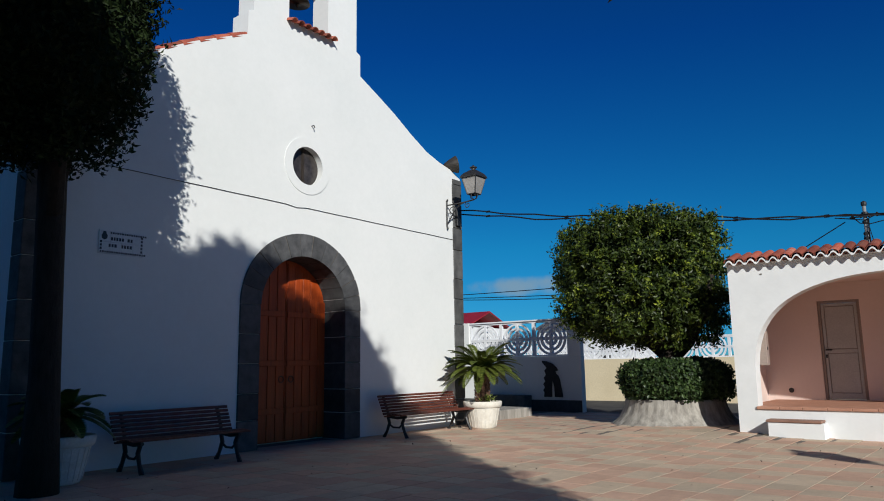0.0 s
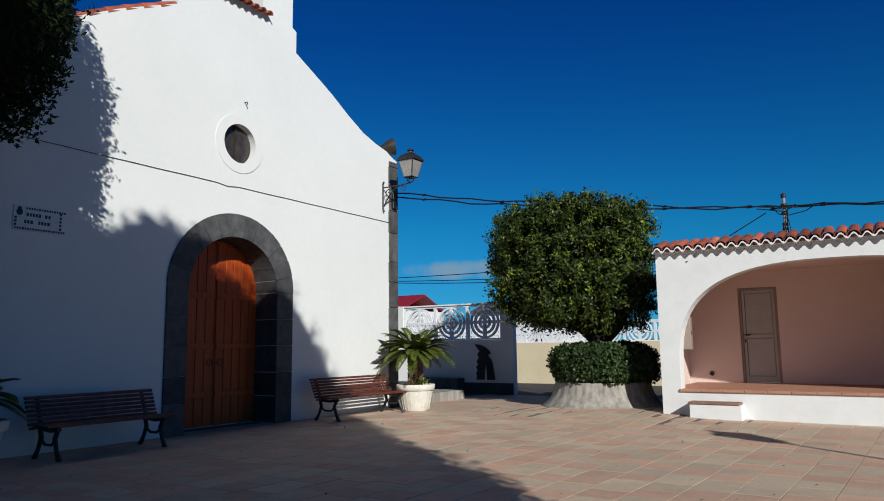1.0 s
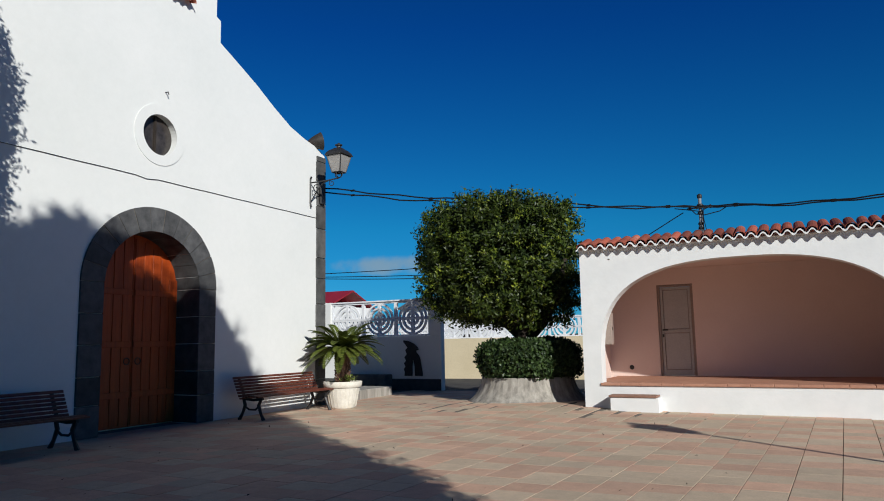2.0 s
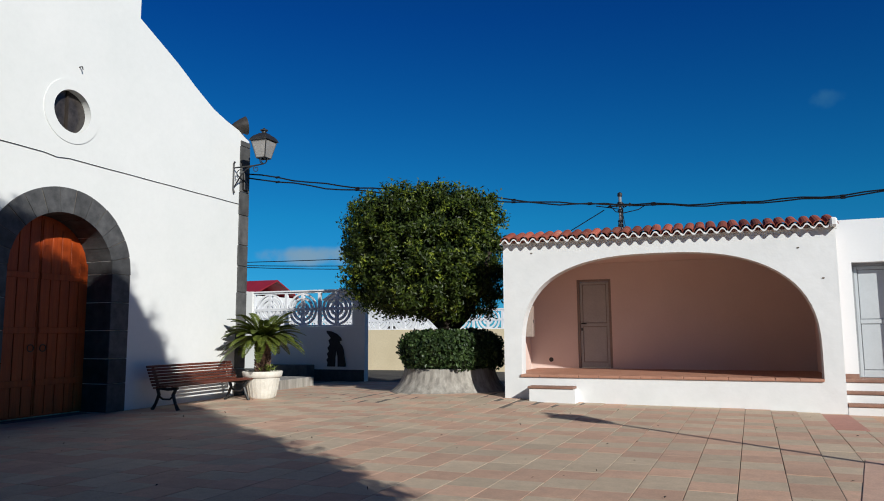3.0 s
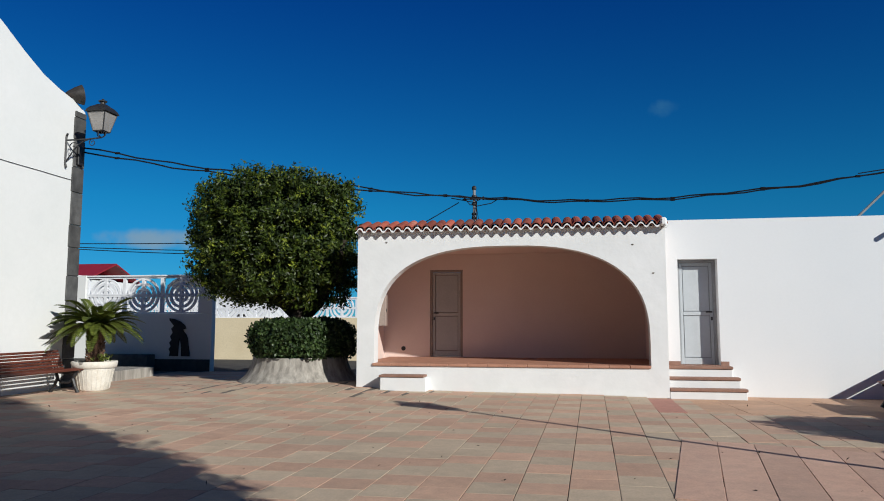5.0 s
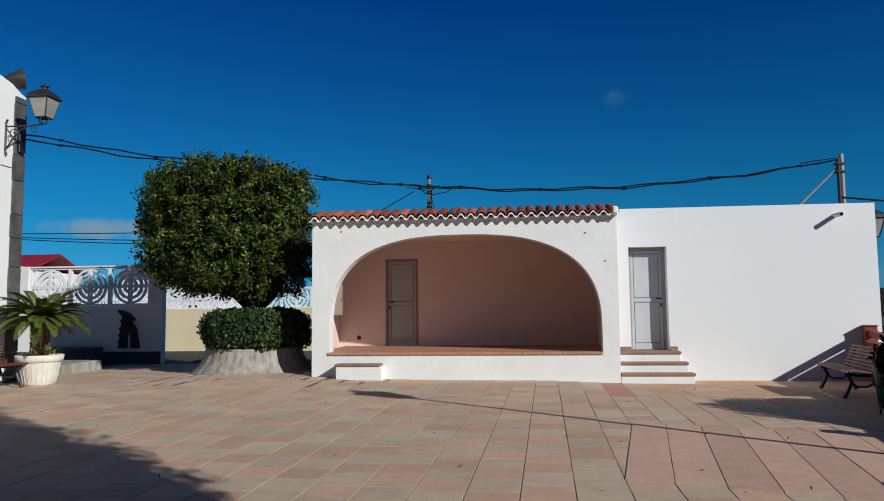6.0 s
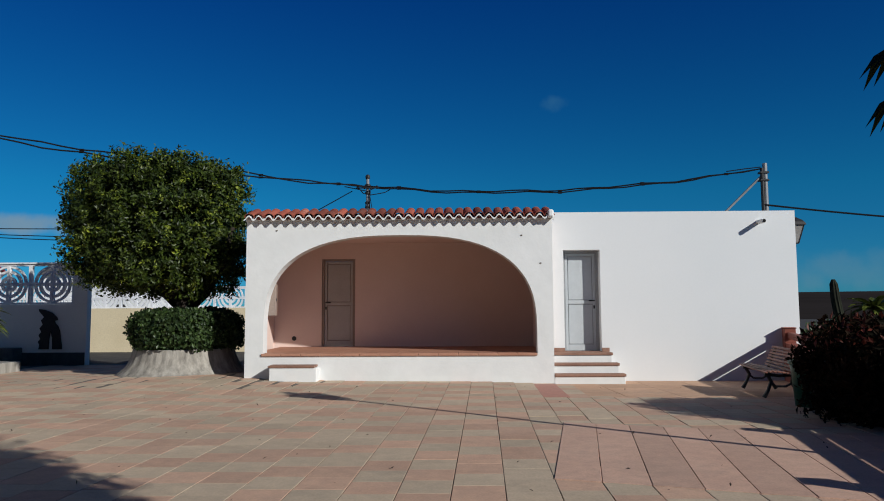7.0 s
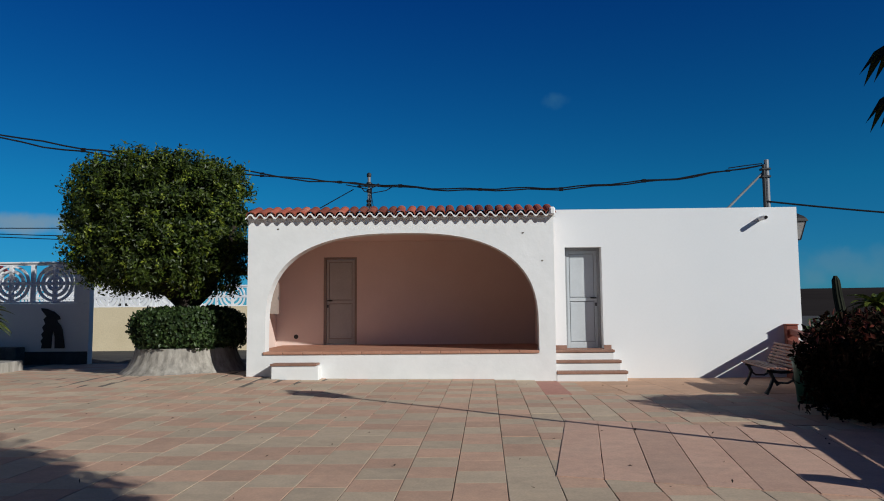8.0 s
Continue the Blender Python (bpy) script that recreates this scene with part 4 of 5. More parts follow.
# ---- plants ----
def crown_points(centre, radii, n, power, rng, lo=0.86, hi=1.04, lump=0.10, fr=1.1, clump=0.10):
    """Points and outward ways in a lumpy shell; power above 2 makes it boxy."""
    pts, nrm = [], []
    c = Vector(centre)
    while len(pts) < n:
        d = Vector((rng.gauss(0, 1), rng.gauss(0, 1), rng.gauss(0, 1))).normalized()
        s = (math.hypot(d.x, d.y) ** power + abs(d.z) ** power) ** (-1 / power)
        q = Vector((d.x * radii[0], d.y * radii[1], d.z * radii[2])) * s
        k = 1 + lump * noise.noise((c + q) * fr) + lump * 0.6 * noise.noise((c + q) * fr * 3)
        # gaps between the clumps
        g = noise.noise((c + q) * 3.3) + 0.5 * noise.noise((c + q) * 7.0)
        k *= 1 - clump * min(1, max(0, 0.25 - g))
        r = rng.uniform(lo, hi) if rng.random() < 0.8 else rng.uniform(0.55, lo)
        pts.append(c + q * k * r)
        nrm.append(q.normalized())
    return pts, nrm


def sprigs(centre, radii, n, power, rng, size, out=0.14):
    """Short upright shoots of leaves that break the outline."""
    verts, faces = [], []
    base, ways = crown_points(centre, radii, n, power, rng, 0.97, 1.01, 0.07, clump=0.2)
    for p, w in zip(base, ways):
        w = (w + Vector((0, 0, 0.8)) + Vector((rng.gauss(0, 0.3), rng.gauss(0, 0.3), rng.gauss(0, 0.3)))).normalized()
        m = rng.randint(5, 9)
        pts = [p + w * out * (j / m) * rng.uniform(0.7, 1.2) for j in range(m)]
        v, f = leaves(pts, [w] * m, size, rng, 0.4, 0.4)
        k = len(verts)
        verts += v
        faces += [tuple(a + k for a in q) for q in f]
    return verts, faces


def limbs(points_list, material, parent, name="limb"):
    for pts, radii in points_list:
        part(name, tube(pts, radii, 8), material, parent, smooth=True)


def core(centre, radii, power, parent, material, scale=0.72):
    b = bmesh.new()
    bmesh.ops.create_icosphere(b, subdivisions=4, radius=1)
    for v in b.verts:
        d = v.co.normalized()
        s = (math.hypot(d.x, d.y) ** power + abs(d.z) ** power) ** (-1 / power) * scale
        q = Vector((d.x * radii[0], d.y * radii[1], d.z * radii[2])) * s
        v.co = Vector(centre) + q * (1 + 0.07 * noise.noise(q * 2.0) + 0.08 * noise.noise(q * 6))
    # the dark colour paints the shade deep inside the crown
    return part("inner_foliage", b, material, parent, "dense inner foliage coloured dark for shade")


# clipped laurel in the flared concrete planter
TX, TY = -7.13, 15.75
rng = random.Random(11)
planter = tagged(empty("round_planter", TX, TY, 0.0), "flared round concrete planter, streaked and weathered", "planter")
N = 144
bm = bmesh.new()
rings = []
for r, z in ((1.42, 0.015), (1.41, 0.06), (1.33, 0.11), (1.235, 0.20), (1.155, 0.32), (1.10, 0.45), (1.07, 0.57), (1.06, 0.61), (0.96, 0.61), (0.94, 0.5)):
    ring = []
    for i in range(N):
        a = 2 * math.pi * i / N
        fold = 0.030 * noise.noise((math.cos(a) * 7, math.sin(a) * 7, z * 0.25)) + 0.018 * noise.noise((math.cos(a) * 19, math.sin(a) * 19, z * 0.4))
        rr_ = r + fold * (1.0 if z < 0.58 else 0.5)
        ring.append(bm.verts.new((rr_ * math.cos(a), rr_ * math.sin(a), z)))
    rings.append(ring)
for a, b in zip(rings, rings[1:]):
    for i in range(N):
        bm.faces.new((a[i], a[(i + 1) % N], b[(i + 1) % N], b[i]))
part("planter_wall", bm, M_CONCRETE, planter, smooth=True)
part("soil", lathe([(0.97, 0.46), (0.97, 0.52), (0.4, 0.55)], 40), M_SOIL, planter)

tree = tagged(empty("laurel_tree", TX, TY, 0.5), "clipped round-topped green laurel tree standing in the planter", "tree")
part("trunk", tube([(0.05, 0, 0), (0.05, 0, 0.5), (0.0, 0, 0.95), (-0.1, 0, 1.5)], [0.26, 0.21, 0.2, 0.22], 12), M_BARK, tree, smooth=True)
limbs([([(0.0, 0, 0.95), (-0.5, 0.1, 1.35), (-1.1, 0.3, 1.9), (-1.4, 0.3, 2.6)], [0.16, 0.13, 0.09, 0.05]),
       ([(0.0, 0, 0.95), (0.4, 0.1, 1.35), (0.9, -0.2, 2.0), (1.1, -0.2, 2.8)], [0.15, 0.12, 0.08, 0.05]),
       ([(-0.05, 0, 1.1), (-0.2, 0.4, 1.8), (-0.3, 0.8, 2.8)], [0.14, 0.11, 0.06]),
       ([(-0.05, 0, 1.1), (-0.5, -0.5, 1.7), (-0.7, -0.9, 2.6)], [0.14, 0.11, 0.06]),
       ([(-0.1, 0, 1.4), (-0.3, 0.0, 2.4), (-0.4, 0, 3.6)], [0.15, 0.11, 0.05])], M_BARK, tree)
CR = (-0.66, 0.05, 2.85)
RAD = (2.0, 1.92, 1.56)
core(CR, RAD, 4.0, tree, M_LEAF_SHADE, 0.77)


def clustered(centre, radii, n, power, rng, size, per, spread, keep=None):
    """Leaves gathered in tufts over a crown, with dark gaps between the tufts."""
    pts, ways = [], []
    base, out = crown_points(centre, radii, n, power, rng, 0.90, 1.0, 0.035, clump=0.42)
    for c, w in zip(base, out):
        if keep and not keep(w, rng):
            continue
        if c.z < centre[2]:
            c.z -= 0.10 * (c.x - centre[0])
        tip = (w + Vector((0, 0, 0.5))).normalized()
        r = spread * rng.uniform(0.6, 1.25)
        for _ in range(rng.randint(per // 2, per)):
            d = Vector((rng.gauss(0, 0.42), rng.gauss(0, 0.42), rng.gauss(0, 0.42)))
            pts.append(c + d * r + tip * r * rng.uniform(-0.4, 0.7))
            ways.append(tip)
    return leaves(pts, ways, size, rng, 0.5, 0.5)


v, f = clustered(CR, RAD, 3100, 4.2, rng, 0.095, 26, 0.15)
leaf_part("crown", v, f, M_LEAF, tree, "dense small glossy green leaves")
# inner leaves take the dark copy, so gaps between tufts look shaded
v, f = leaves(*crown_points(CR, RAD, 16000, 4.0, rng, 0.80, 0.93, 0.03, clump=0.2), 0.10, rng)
leaf_part("shaded_foliage", v, f, M_LEAF_SHADE, tree, "inner crown leaves coloured dark for shade")
# bright tufts favour the top and sunward side, painting sunlight there
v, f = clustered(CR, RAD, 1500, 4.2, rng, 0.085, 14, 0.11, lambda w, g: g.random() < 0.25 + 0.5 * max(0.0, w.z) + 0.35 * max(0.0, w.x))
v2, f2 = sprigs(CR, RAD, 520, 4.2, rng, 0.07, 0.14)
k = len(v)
leaf_part("new_growth", v + v2, f + [tuple(a + k for a in q) for q in f2], M_SUNLIT_SHOOT, tree, "yellow-green young shoots, coloured brighter as sunlit tips")
hedge = tagged(empty("hedge_ring", TX, TY, 0.5), "clipped dark green hedge filling the planter", "hedge")
HC, HR = (0.05, 0, 0.5), (1.24, 1.22, 0.47)
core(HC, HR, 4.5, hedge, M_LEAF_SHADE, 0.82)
p, w = crown_points(HC, HR, 15000, 4.5, rng, 0.88, 1.03, 0.07, 2.0)
v, f = leaves(p, w, 0.085, rng, 0.1, 0.7)
leaf_part("leaves", v, f, M_LEAF_DARK, hedge)


# cycads in white pots
def white_pot(x, y, z, label):
    pot = tagged(empty("plant_pot", x, y, z), label, "plant pot", "white pots")
    part("pot_body", lathe([(0.27, 0.0), (0.29, 0.03), (0.33, 0.2), (0.38, 0.44), (0.385, 0.46)], 36), M_POT, pot, smooth=True)
    part("rim", lathe([(0.40, 0.461), (0.425, 0.48), (0.435, 0.52), (0.445, 0.585), (0.43, 0.60), (0.37, 0.60), (0.36, 0.52)], 36, cap=False), M_POT, pot, smooth=True)
    for k in range(24):
        a = 2 * math.pi * k / 24
        part("rib", tube([(0.30 * math.cos(a), 0.30 * math.sin(a), 0.04), (0.335 * math.cos(a), 0.335 * math.sin(a), 0.21), (0.383 * math.cos(a), 0.383 * math.sin(a), 0.44)], 0.0045, 5), M_POT, pot)
    part("soil", lathe([(0.365, 0.53), (0.3, 0.55), (0.05, 0.57)], 24), M_SOIL, pot)
    return pot


def cycad(x, y, z, seed, frond_mat, label, trunk_h=0.62, n_fronds=46, reach=0.98):
    rng = random.Random(seed)
    pl = tagged(empty("cycad", x, y, z), label, "cycad", "cycads")
    b = bmesh.new()
    tube([(0, 0, -0.05), (0.01, 0, trunk_h * 0.5), (0.03, 0, trunk_h)], [0.15, 0.14, 0.17], 12, bm=b)
    for k in range(90):
        a, h = k * 2.4, trunk_h * k / 90
        r = 0.15
        tube([(r * math.cos(a), r * math.sin(a), h), ((r + 0.035) * math.cos(a), (r + 0.035) * math.sin(a), h + 0.045)], [0.026, 0.012], 4, bm=b)
    part("trunk", b, M_SCALY, pl, "rough brown scaly trunk")
    for k in range(n_fronds):
        a = k * 2.399 + rng.uniform(-0.2, 0.2)
        t = (k + 0.5) / n_fronds
        rise = 1.0 - 0.78 * t + rng.uniform(-0.1, 0.1)
        ln = reach * rng.uniform(0.85, 1.1)
        verts, faces = [], []
        spine = []
        for j in range(15):
            s = j / 14
            out = ln * s * (0.75 + 0.25 * (1 - rise))
            up = ln * (rise * s * 1.0 - 0.62 * s * s * (0.75 + 0.25 * t))
            spine.append(Vector((math.cos(a) * out, math.sin(a) * out, trunk_h + up)))
        sd = Vector((-math.sin(a), math.cos(a), 0))
        for j in range(1, 74):
            s = j / 74
            i0 = min(13, int(s * 14))
            p = spine[i0].lerp(spine[i0 + 1], s * 14 - i0)
            d = (spine[i0 + 1] - spine[i0]).normalized()
            l = 0.14 * math.sin(math.pi * min(1, 0.12 + s * 0.9)) ** 0.6 + 0.02
            for sg in (-1, 1):
                tip = p + (sd * sg + d * 0.55 + Vector((0, 0, 0.28))).normalized() * l
                q = len(verts)
                m1 = p.lerp(tip, 0.55)
                verts += [p - d * 0.005, p + d * 0.005, m1 + d * 0.009, tip, m1 - d * 0.009]
                faces.append((q, q + 1, q + 2, q + 3, q + 4))
        ob = leaf_part("frond", verts, faces, frond_mat, pl)
    return pl


white_pot(-10.65, 13.25, 0.0, "ribbed white cast pot holding a cycad")
cycad(-10.65, 13.25, 0.56, 5, M_FROND, "green cycad palm with arching fronds in a white pot", 0.70, 66, 1.06)
white_pot(-10.85, 4.05, 0.0, "ribbed white cast pot in deep shade")
cycad(-10.85, 4.05, 0.56, 8, M_FROND, "dark cycad palm growing in a shaded pot", 0.25, 26, 0.7)
# small weeds in the pot
rng = random.Random(2)
p = [(-10.45 + rng.gauss(0, 0.09), 13.2 + rng.gauss(0, 0.09), 0.6 + rng.random() * 0.12) for _ in range(160)]
v, f = leaves(p, [(0, 0, 1)] * len(p), 0.06, rng)
weeds = tagged(leaf_part("pot_weeds", v, f, M_FROND, None), "small green weeds growing in the pot", "weeds", kind="stuff")


# ---- benches ----
def bench(x, y, turn, woodmat, label, length=1.85):
    """Slatted bench that faces local +x, its back at local x = 0."""
    bn = tagged(empty("slatted_bench", x, y, 0, turn), label, "bench", "slatted benches")
    L = length / 2
    for k in range(7):
        t = k / 6
        px, pz = 0.13 + 0.43 * t, 0.405 + 0.03 * math.sin(t * 3.0) + 0.03 * t
        part("seat_slat", box(px - 0.026, -L, pz, px + 0.026, L, pz + 0.028, 0.006), woodmat, bn)
    for k in range(7):
        t = k / 6
        px, pz = 0.085 - 0.15 * t, 0.47 + 0.34 * t
        b = box(-0.014, -L, -0.022, 0.014, L, 0.022, 0.006)
        bmesh.ops.rotate(b, verts=b.verts, matrix=Euler((0, radians(-22), 0)).to_matrix())
        bmesh.ops.translate(b, verts=b.verts, vec=(px, 0, pz))
        part("back_slat", b, woodmat, bn)
    for y0 in (-L + 0.18, L - 0.18):
        fr = part("side_frame", tube([(-0.09, y0, 0.82), (0.03, y0, 0.55), (0.09, y0, 0.40), (0.3, y0, 0.385), (0.55, y0, 0.41)], 0.028, 6), M_IRON, bn, "black cast-iron bench frame")
        part("leg", tube([(0.06, y0, 0.40), (0.1, y0, 0.28), (0.03, y0, 0.12), (-0.05, y0, 0.0)], [0.032, 0.034, 0.028, 0.038], 6), M_IRON, bn)
        part("leg", tube([(0.5, y0, 0.40), (0.44, y0, 0.28), (0.5, y0, 0.12), (0.57, y0, 0.0)], [0.032, 0.034, 0.028, 0.038], 6), M_IRON, bn)
        part("brace", tube([(0.09, y0, 0.26), (0.2, y0, 0.20), (0.36, y0, 0.20), (0.45, y0, 0.27)], 0.02, 6), M_IRON, bn)
    return bn


bench(-11.20, 11.68, 0, M_BENCHWOOD, "red-brown slatted bench with iron legs against the church", 2.5)
bench(-11.15, 5.85, 0, M_BENCHWOOD, "dark slatted bench in shade against the church", 1.95)
bench(4.50, 12.05, 171, M_BENCHPALE, "weathered slatted bench beside the wooden rail", 1.8).scale = (0.90, 0.98, 0.90)

# ---- rail, planting and lamp on the far side ----
PD = Vector((-0.215, -0.977, 0)).normalized()
P0 = Vector((5.86, 14.845, 0))
rail = tagged(empty("wooden_rail_wall", P0.x, P0.y, 0, math.degrees(math.atan2(PD.y, PD.x))), "low wall with red-brown posts and a heavy wooden rail", "railing")
part("low_wall", box(0.03, -0.1, -0.12, 17.0, 0.1, 0.62, 0.01), M_REDWOOD, rail)
part("wall_slope", prism([(0.262, 0.621), (2.6, 0.621), (0.262, 0.71)], 0.19, "y", -0.095), M_REDWOOD, rail)
for k in range(7):
    x0 = 0.15 + k * 2.6
    post = part("post", box(x0 - 0.11, -0.11, 0.621, x0 + 0.11, 0.11, 1.0, 0.01), M_REDWOOD, rail)
    part("post_cap", box(x0 - 0.125, -0.125, 1.001, x0 + 0.125, 0.125, 1.03, 0.012), M_REDWOOD, rail)
    if k:
        b = box(x0 - 2.6 + 0.112, -0.055, 0.70, x0 - 0.112, 0.055, 0.825, 0.012)
        if k == 1:      # the first bay climbs to the wall
            for v in b.verts:
                v.co.z += 0.11 * (1 - (v.co.x - x0 + 2.488) / 2.376)
        part("top_rail", b, M_REDWOOD, rail)

rng = random.Random(21)


def shrub(x, y, radii, zc, n, leafmat, label, size=0.09, power=2.4, name="shrub", cat="shrub", z0=0.0, tips=0):
    sh = tagged(empty(name, x, y, z0), label, cat)
    limbs([([(0, 0, -0.05), (rng.uniform(-.3, .3) * radii[0], rng.uniform(-.3, .3) * radii[1], zc * 0.6), (rng.uniform(-.6, .6) * radii[0], rng.uniform(-.6, .6) * radii[1], zc)], [0.05, 0.035, 0.02]) for _ in range(4)], M_BARK, sh, "stem")
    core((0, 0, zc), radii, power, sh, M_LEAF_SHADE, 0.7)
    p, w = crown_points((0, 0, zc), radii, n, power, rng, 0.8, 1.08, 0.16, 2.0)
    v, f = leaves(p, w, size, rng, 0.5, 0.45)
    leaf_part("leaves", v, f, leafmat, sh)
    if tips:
        # bright tips on upward leaves only, standing in for sunlight
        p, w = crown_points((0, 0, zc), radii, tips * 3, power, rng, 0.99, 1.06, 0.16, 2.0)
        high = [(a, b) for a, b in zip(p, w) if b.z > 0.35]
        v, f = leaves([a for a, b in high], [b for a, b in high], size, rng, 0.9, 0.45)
        tagged(leaf_part("young_growth", v, f, M_SUNLIT_TIP, sh), "red leaf tips coloured bright as if sunlit", kind="stuff")
    return sh


shrub(4.46, 9.0, (0.98, 1.0, 0.66), 0.56, 13000, M_SHRUB_SHADED, "bushy shrub coloured dark for shade, with sunlit reddish tips", 0.10, 4.0, tips=500)
shrub(5.0, 8.0, (0.85, 0.9, 0.6), 0.62, 8000, M_SHRUB_SHADED, "bushy shrub coloured dark for shade, with sunlit reddish tips", 0.10, tips=350)
bin_ = tagged(empty("green_tub", 4.11, 10.4, 0), "green plastic tub standing beside the bench", "tub")
part("tub_body", lathe([(0.20, 0.0), (0.24, 0.5), (0.26, 0.62)], 24), M_GREENBIN, bin_, smooth=True)
part("tub_rim", lathe([(0.262, 0.60), (0.28, 0.61), (0.28, 0.66), (0.24, 0.66)], 24, cap=False), M_GREENBIN, bin_)

cactus = tagged(empty("column_cactus", 9.7, 20.0, -0.1), "tall dull green column cactus beyond the rail", "cactus")
b = bmesh.new()
segs = 20
rr = []
for px, z, r in ((0.08, 0, 0.14), (0.06, 0.6, 0.15), (0.0, 1.2, 0.15), (-0.12, 1.8, 0.14), (-0.16, 2.2, 0.12), (-0.17, 2.33, 0.05)):
    rr.append([b.verts.new((px + r * (1 + 0.16 * (i % 2)) * math.cos(2 * math.pi * i / segs), r * (1 + 0.16 * (i % 2)) * math.sin(2 * math.pi * i / segs), z)) for i in range(segs)])
for a, c in zip(rr, rr[1:]):
    for i in range(segs):
        b.faces.new((a[i], a[(i + 1) % segs], c[(i + 1) % segs], c[i]))
b.faces.new(rr[-1])
bmesh.ops.scale(b, vec=(0.78, 0.78, 1.0), verts=b.verts)
part("stem", b, M_CACTUS, cactus)
cycad(10.95, 20.5, 0.0, 31, M_FROND, "small dark palm beyond the rail", 1.35, 30, 0.9)
shrub(9.0, 17.5, (2.2, 0.8, 0.7), 0.4, 6000, M_LEAF_DARK, "scrubby green bush beyond the rail", 0.12)

# street lamp whose shadow crosses the plaza
sl = lantern("street_lamp", 4.05, 5.85, 4.22, "black iron street lamp with a lantern head", "lanterns")
part("post", tube([(0, 0, -4.22), (0, 0, -3.4), (0, 0, -3.3), (0, 0, -0.13)], [0.09, 0.075, 0.045, 0.035], 10), M_IRON, sl)

# ---- trees that shade the plaza ----
rng = random.Random(17)
near = tagged(empty("plaza_tree", -10.3, 3.55, 0), "leafy laurel tree coloured dark for shade, shading the church wall", "tree")
part("trunk", tube([(0.12, 0, -0.05), (0.1, 0, 1.3), (0.0, 0, 2.6), (-0.1, 0, 3.9), (-0.1, 0, 5.2)], [0.24, 0.175, 0.17, 0.17, 0.11], 12), M_BARK, near, smooth=True)
limbs([([(-0.05, 0, 3.3), (0.5, -0.2, 4.2), (0.8, -0.3, 5.2)], [0.14, 0.1, 0.05]), ([(-0.05, 0, 3.4), (-0.5, 0.2, 4.3), (-0.8, 0.2, 5.2)], [0.14, 0.1, 0.05]),
       ([(-0.1, 0, 3.6), (0.05, 0.15, 4.6), (0.1, 0.4, 5.6)], [0.14, 0.1, 0.05])], M_BARK, near)
NC, NR = (0.42, -0.52, 6.08), (1.35, 1.4, 2.28)
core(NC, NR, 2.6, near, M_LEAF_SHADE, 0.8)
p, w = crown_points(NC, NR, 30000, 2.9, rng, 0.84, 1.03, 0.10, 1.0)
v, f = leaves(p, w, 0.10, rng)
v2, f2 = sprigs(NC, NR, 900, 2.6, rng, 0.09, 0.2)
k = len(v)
# whole crown in the darkened copy: its shade is painted in
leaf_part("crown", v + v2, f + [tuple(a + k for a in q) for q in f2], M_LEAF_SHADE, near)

# tall tree behind the viewpoint
S3 = SUN_AZ
N3 = Vector((0.62, 0.78, 0)).normalized()
base = S3 * 2.2 + N3 * -0.75
big = tagged(empty("tall_tree", base.x, base.y, 0), "tall dark spreading tree overhanging the plaza", "tree")
part("trunk", tube([(0, 0, -0.05), (0.05, 0, 1.5), (0, 0.05, 3.2), (0, 0, 6.5)], [0.42, 0.34, 0.32, 0.2], 12), M_BARK, big, smooth=True)
limbs([([(0, 0, 3.2), (1.4, 0.4, 5.0), (2.4, 0.8, 7.0)], [0.2, 0.14, 0.06]), ([(0, 0, 3.2), (-1.4, 0.6, 5.2), (-2.3, 0.8, 7.4)], [0.2, 0.14, 0.06]),
       ([(0, 0, 3.4), (0.3, 1.5, 5.0), (0.5, 2.4, 7.0)], [0.2, 0.14, 0.06]), ([(0, 0, 3.4), (-0.3, -1.5, 5.2), (-0.4, -2.3, 7.0)], [0.2, 0.14, 0.06]),
       ([(-0.6, 0.6, 4.4), (-1.9, 2.6, 3.9), (-3.04, 3.46, 3.02), (-3.108, 3.554, 2.53)], [0.06, 0.035, 0.012, 0.004])], M_BARK, big)
verts, faces = [], []
for BC, BR, pw, n in (((0, 0, 7.85), (2.95, 2.95, 3.0), 2.2, 15000), ((0, 0, 5.2), (2.95, 2.95, 1.85), 4.0, 12000), ((-0.55, -0.6, 10.3), (0.65, 0.65, 0.75), 2.0, 900), ((-1.6, -2.0, 7.3), (2.4, 2.4, 2.7), 2.2, 6000)):
    core(BC, BR, pw, big, M_LEAF_SHADE, 0.95)
    p, w = crown_points(BC, BR, n, pw, rng, 0.92, 1.04, 0.05, 0.8)
    for vv, ff in (leaves(p, w, 0.16, rng), sprigs(BC, BR, n // 40, pw, rng, 0.13, 0.25)):
        k = len(verts)
        verts += vv
        faces += [tuple(a + k for a in q) for q in ff]
p = [(-3.108 + rng.gauss(0, 0.025), 3.554 + rng.gauss(0, 0.025), 2.475 + 0.035 * t) for t in range(14)]
vv, ff = leaves(p, [(0, 0, 1)] * 14, 0.08, rng, -0.8)
k = len(verts)
leaf_part("crown", verts + vv, faces + [tuple(a + k for a in q) for q in ff], M_LEAF_DARK, big)

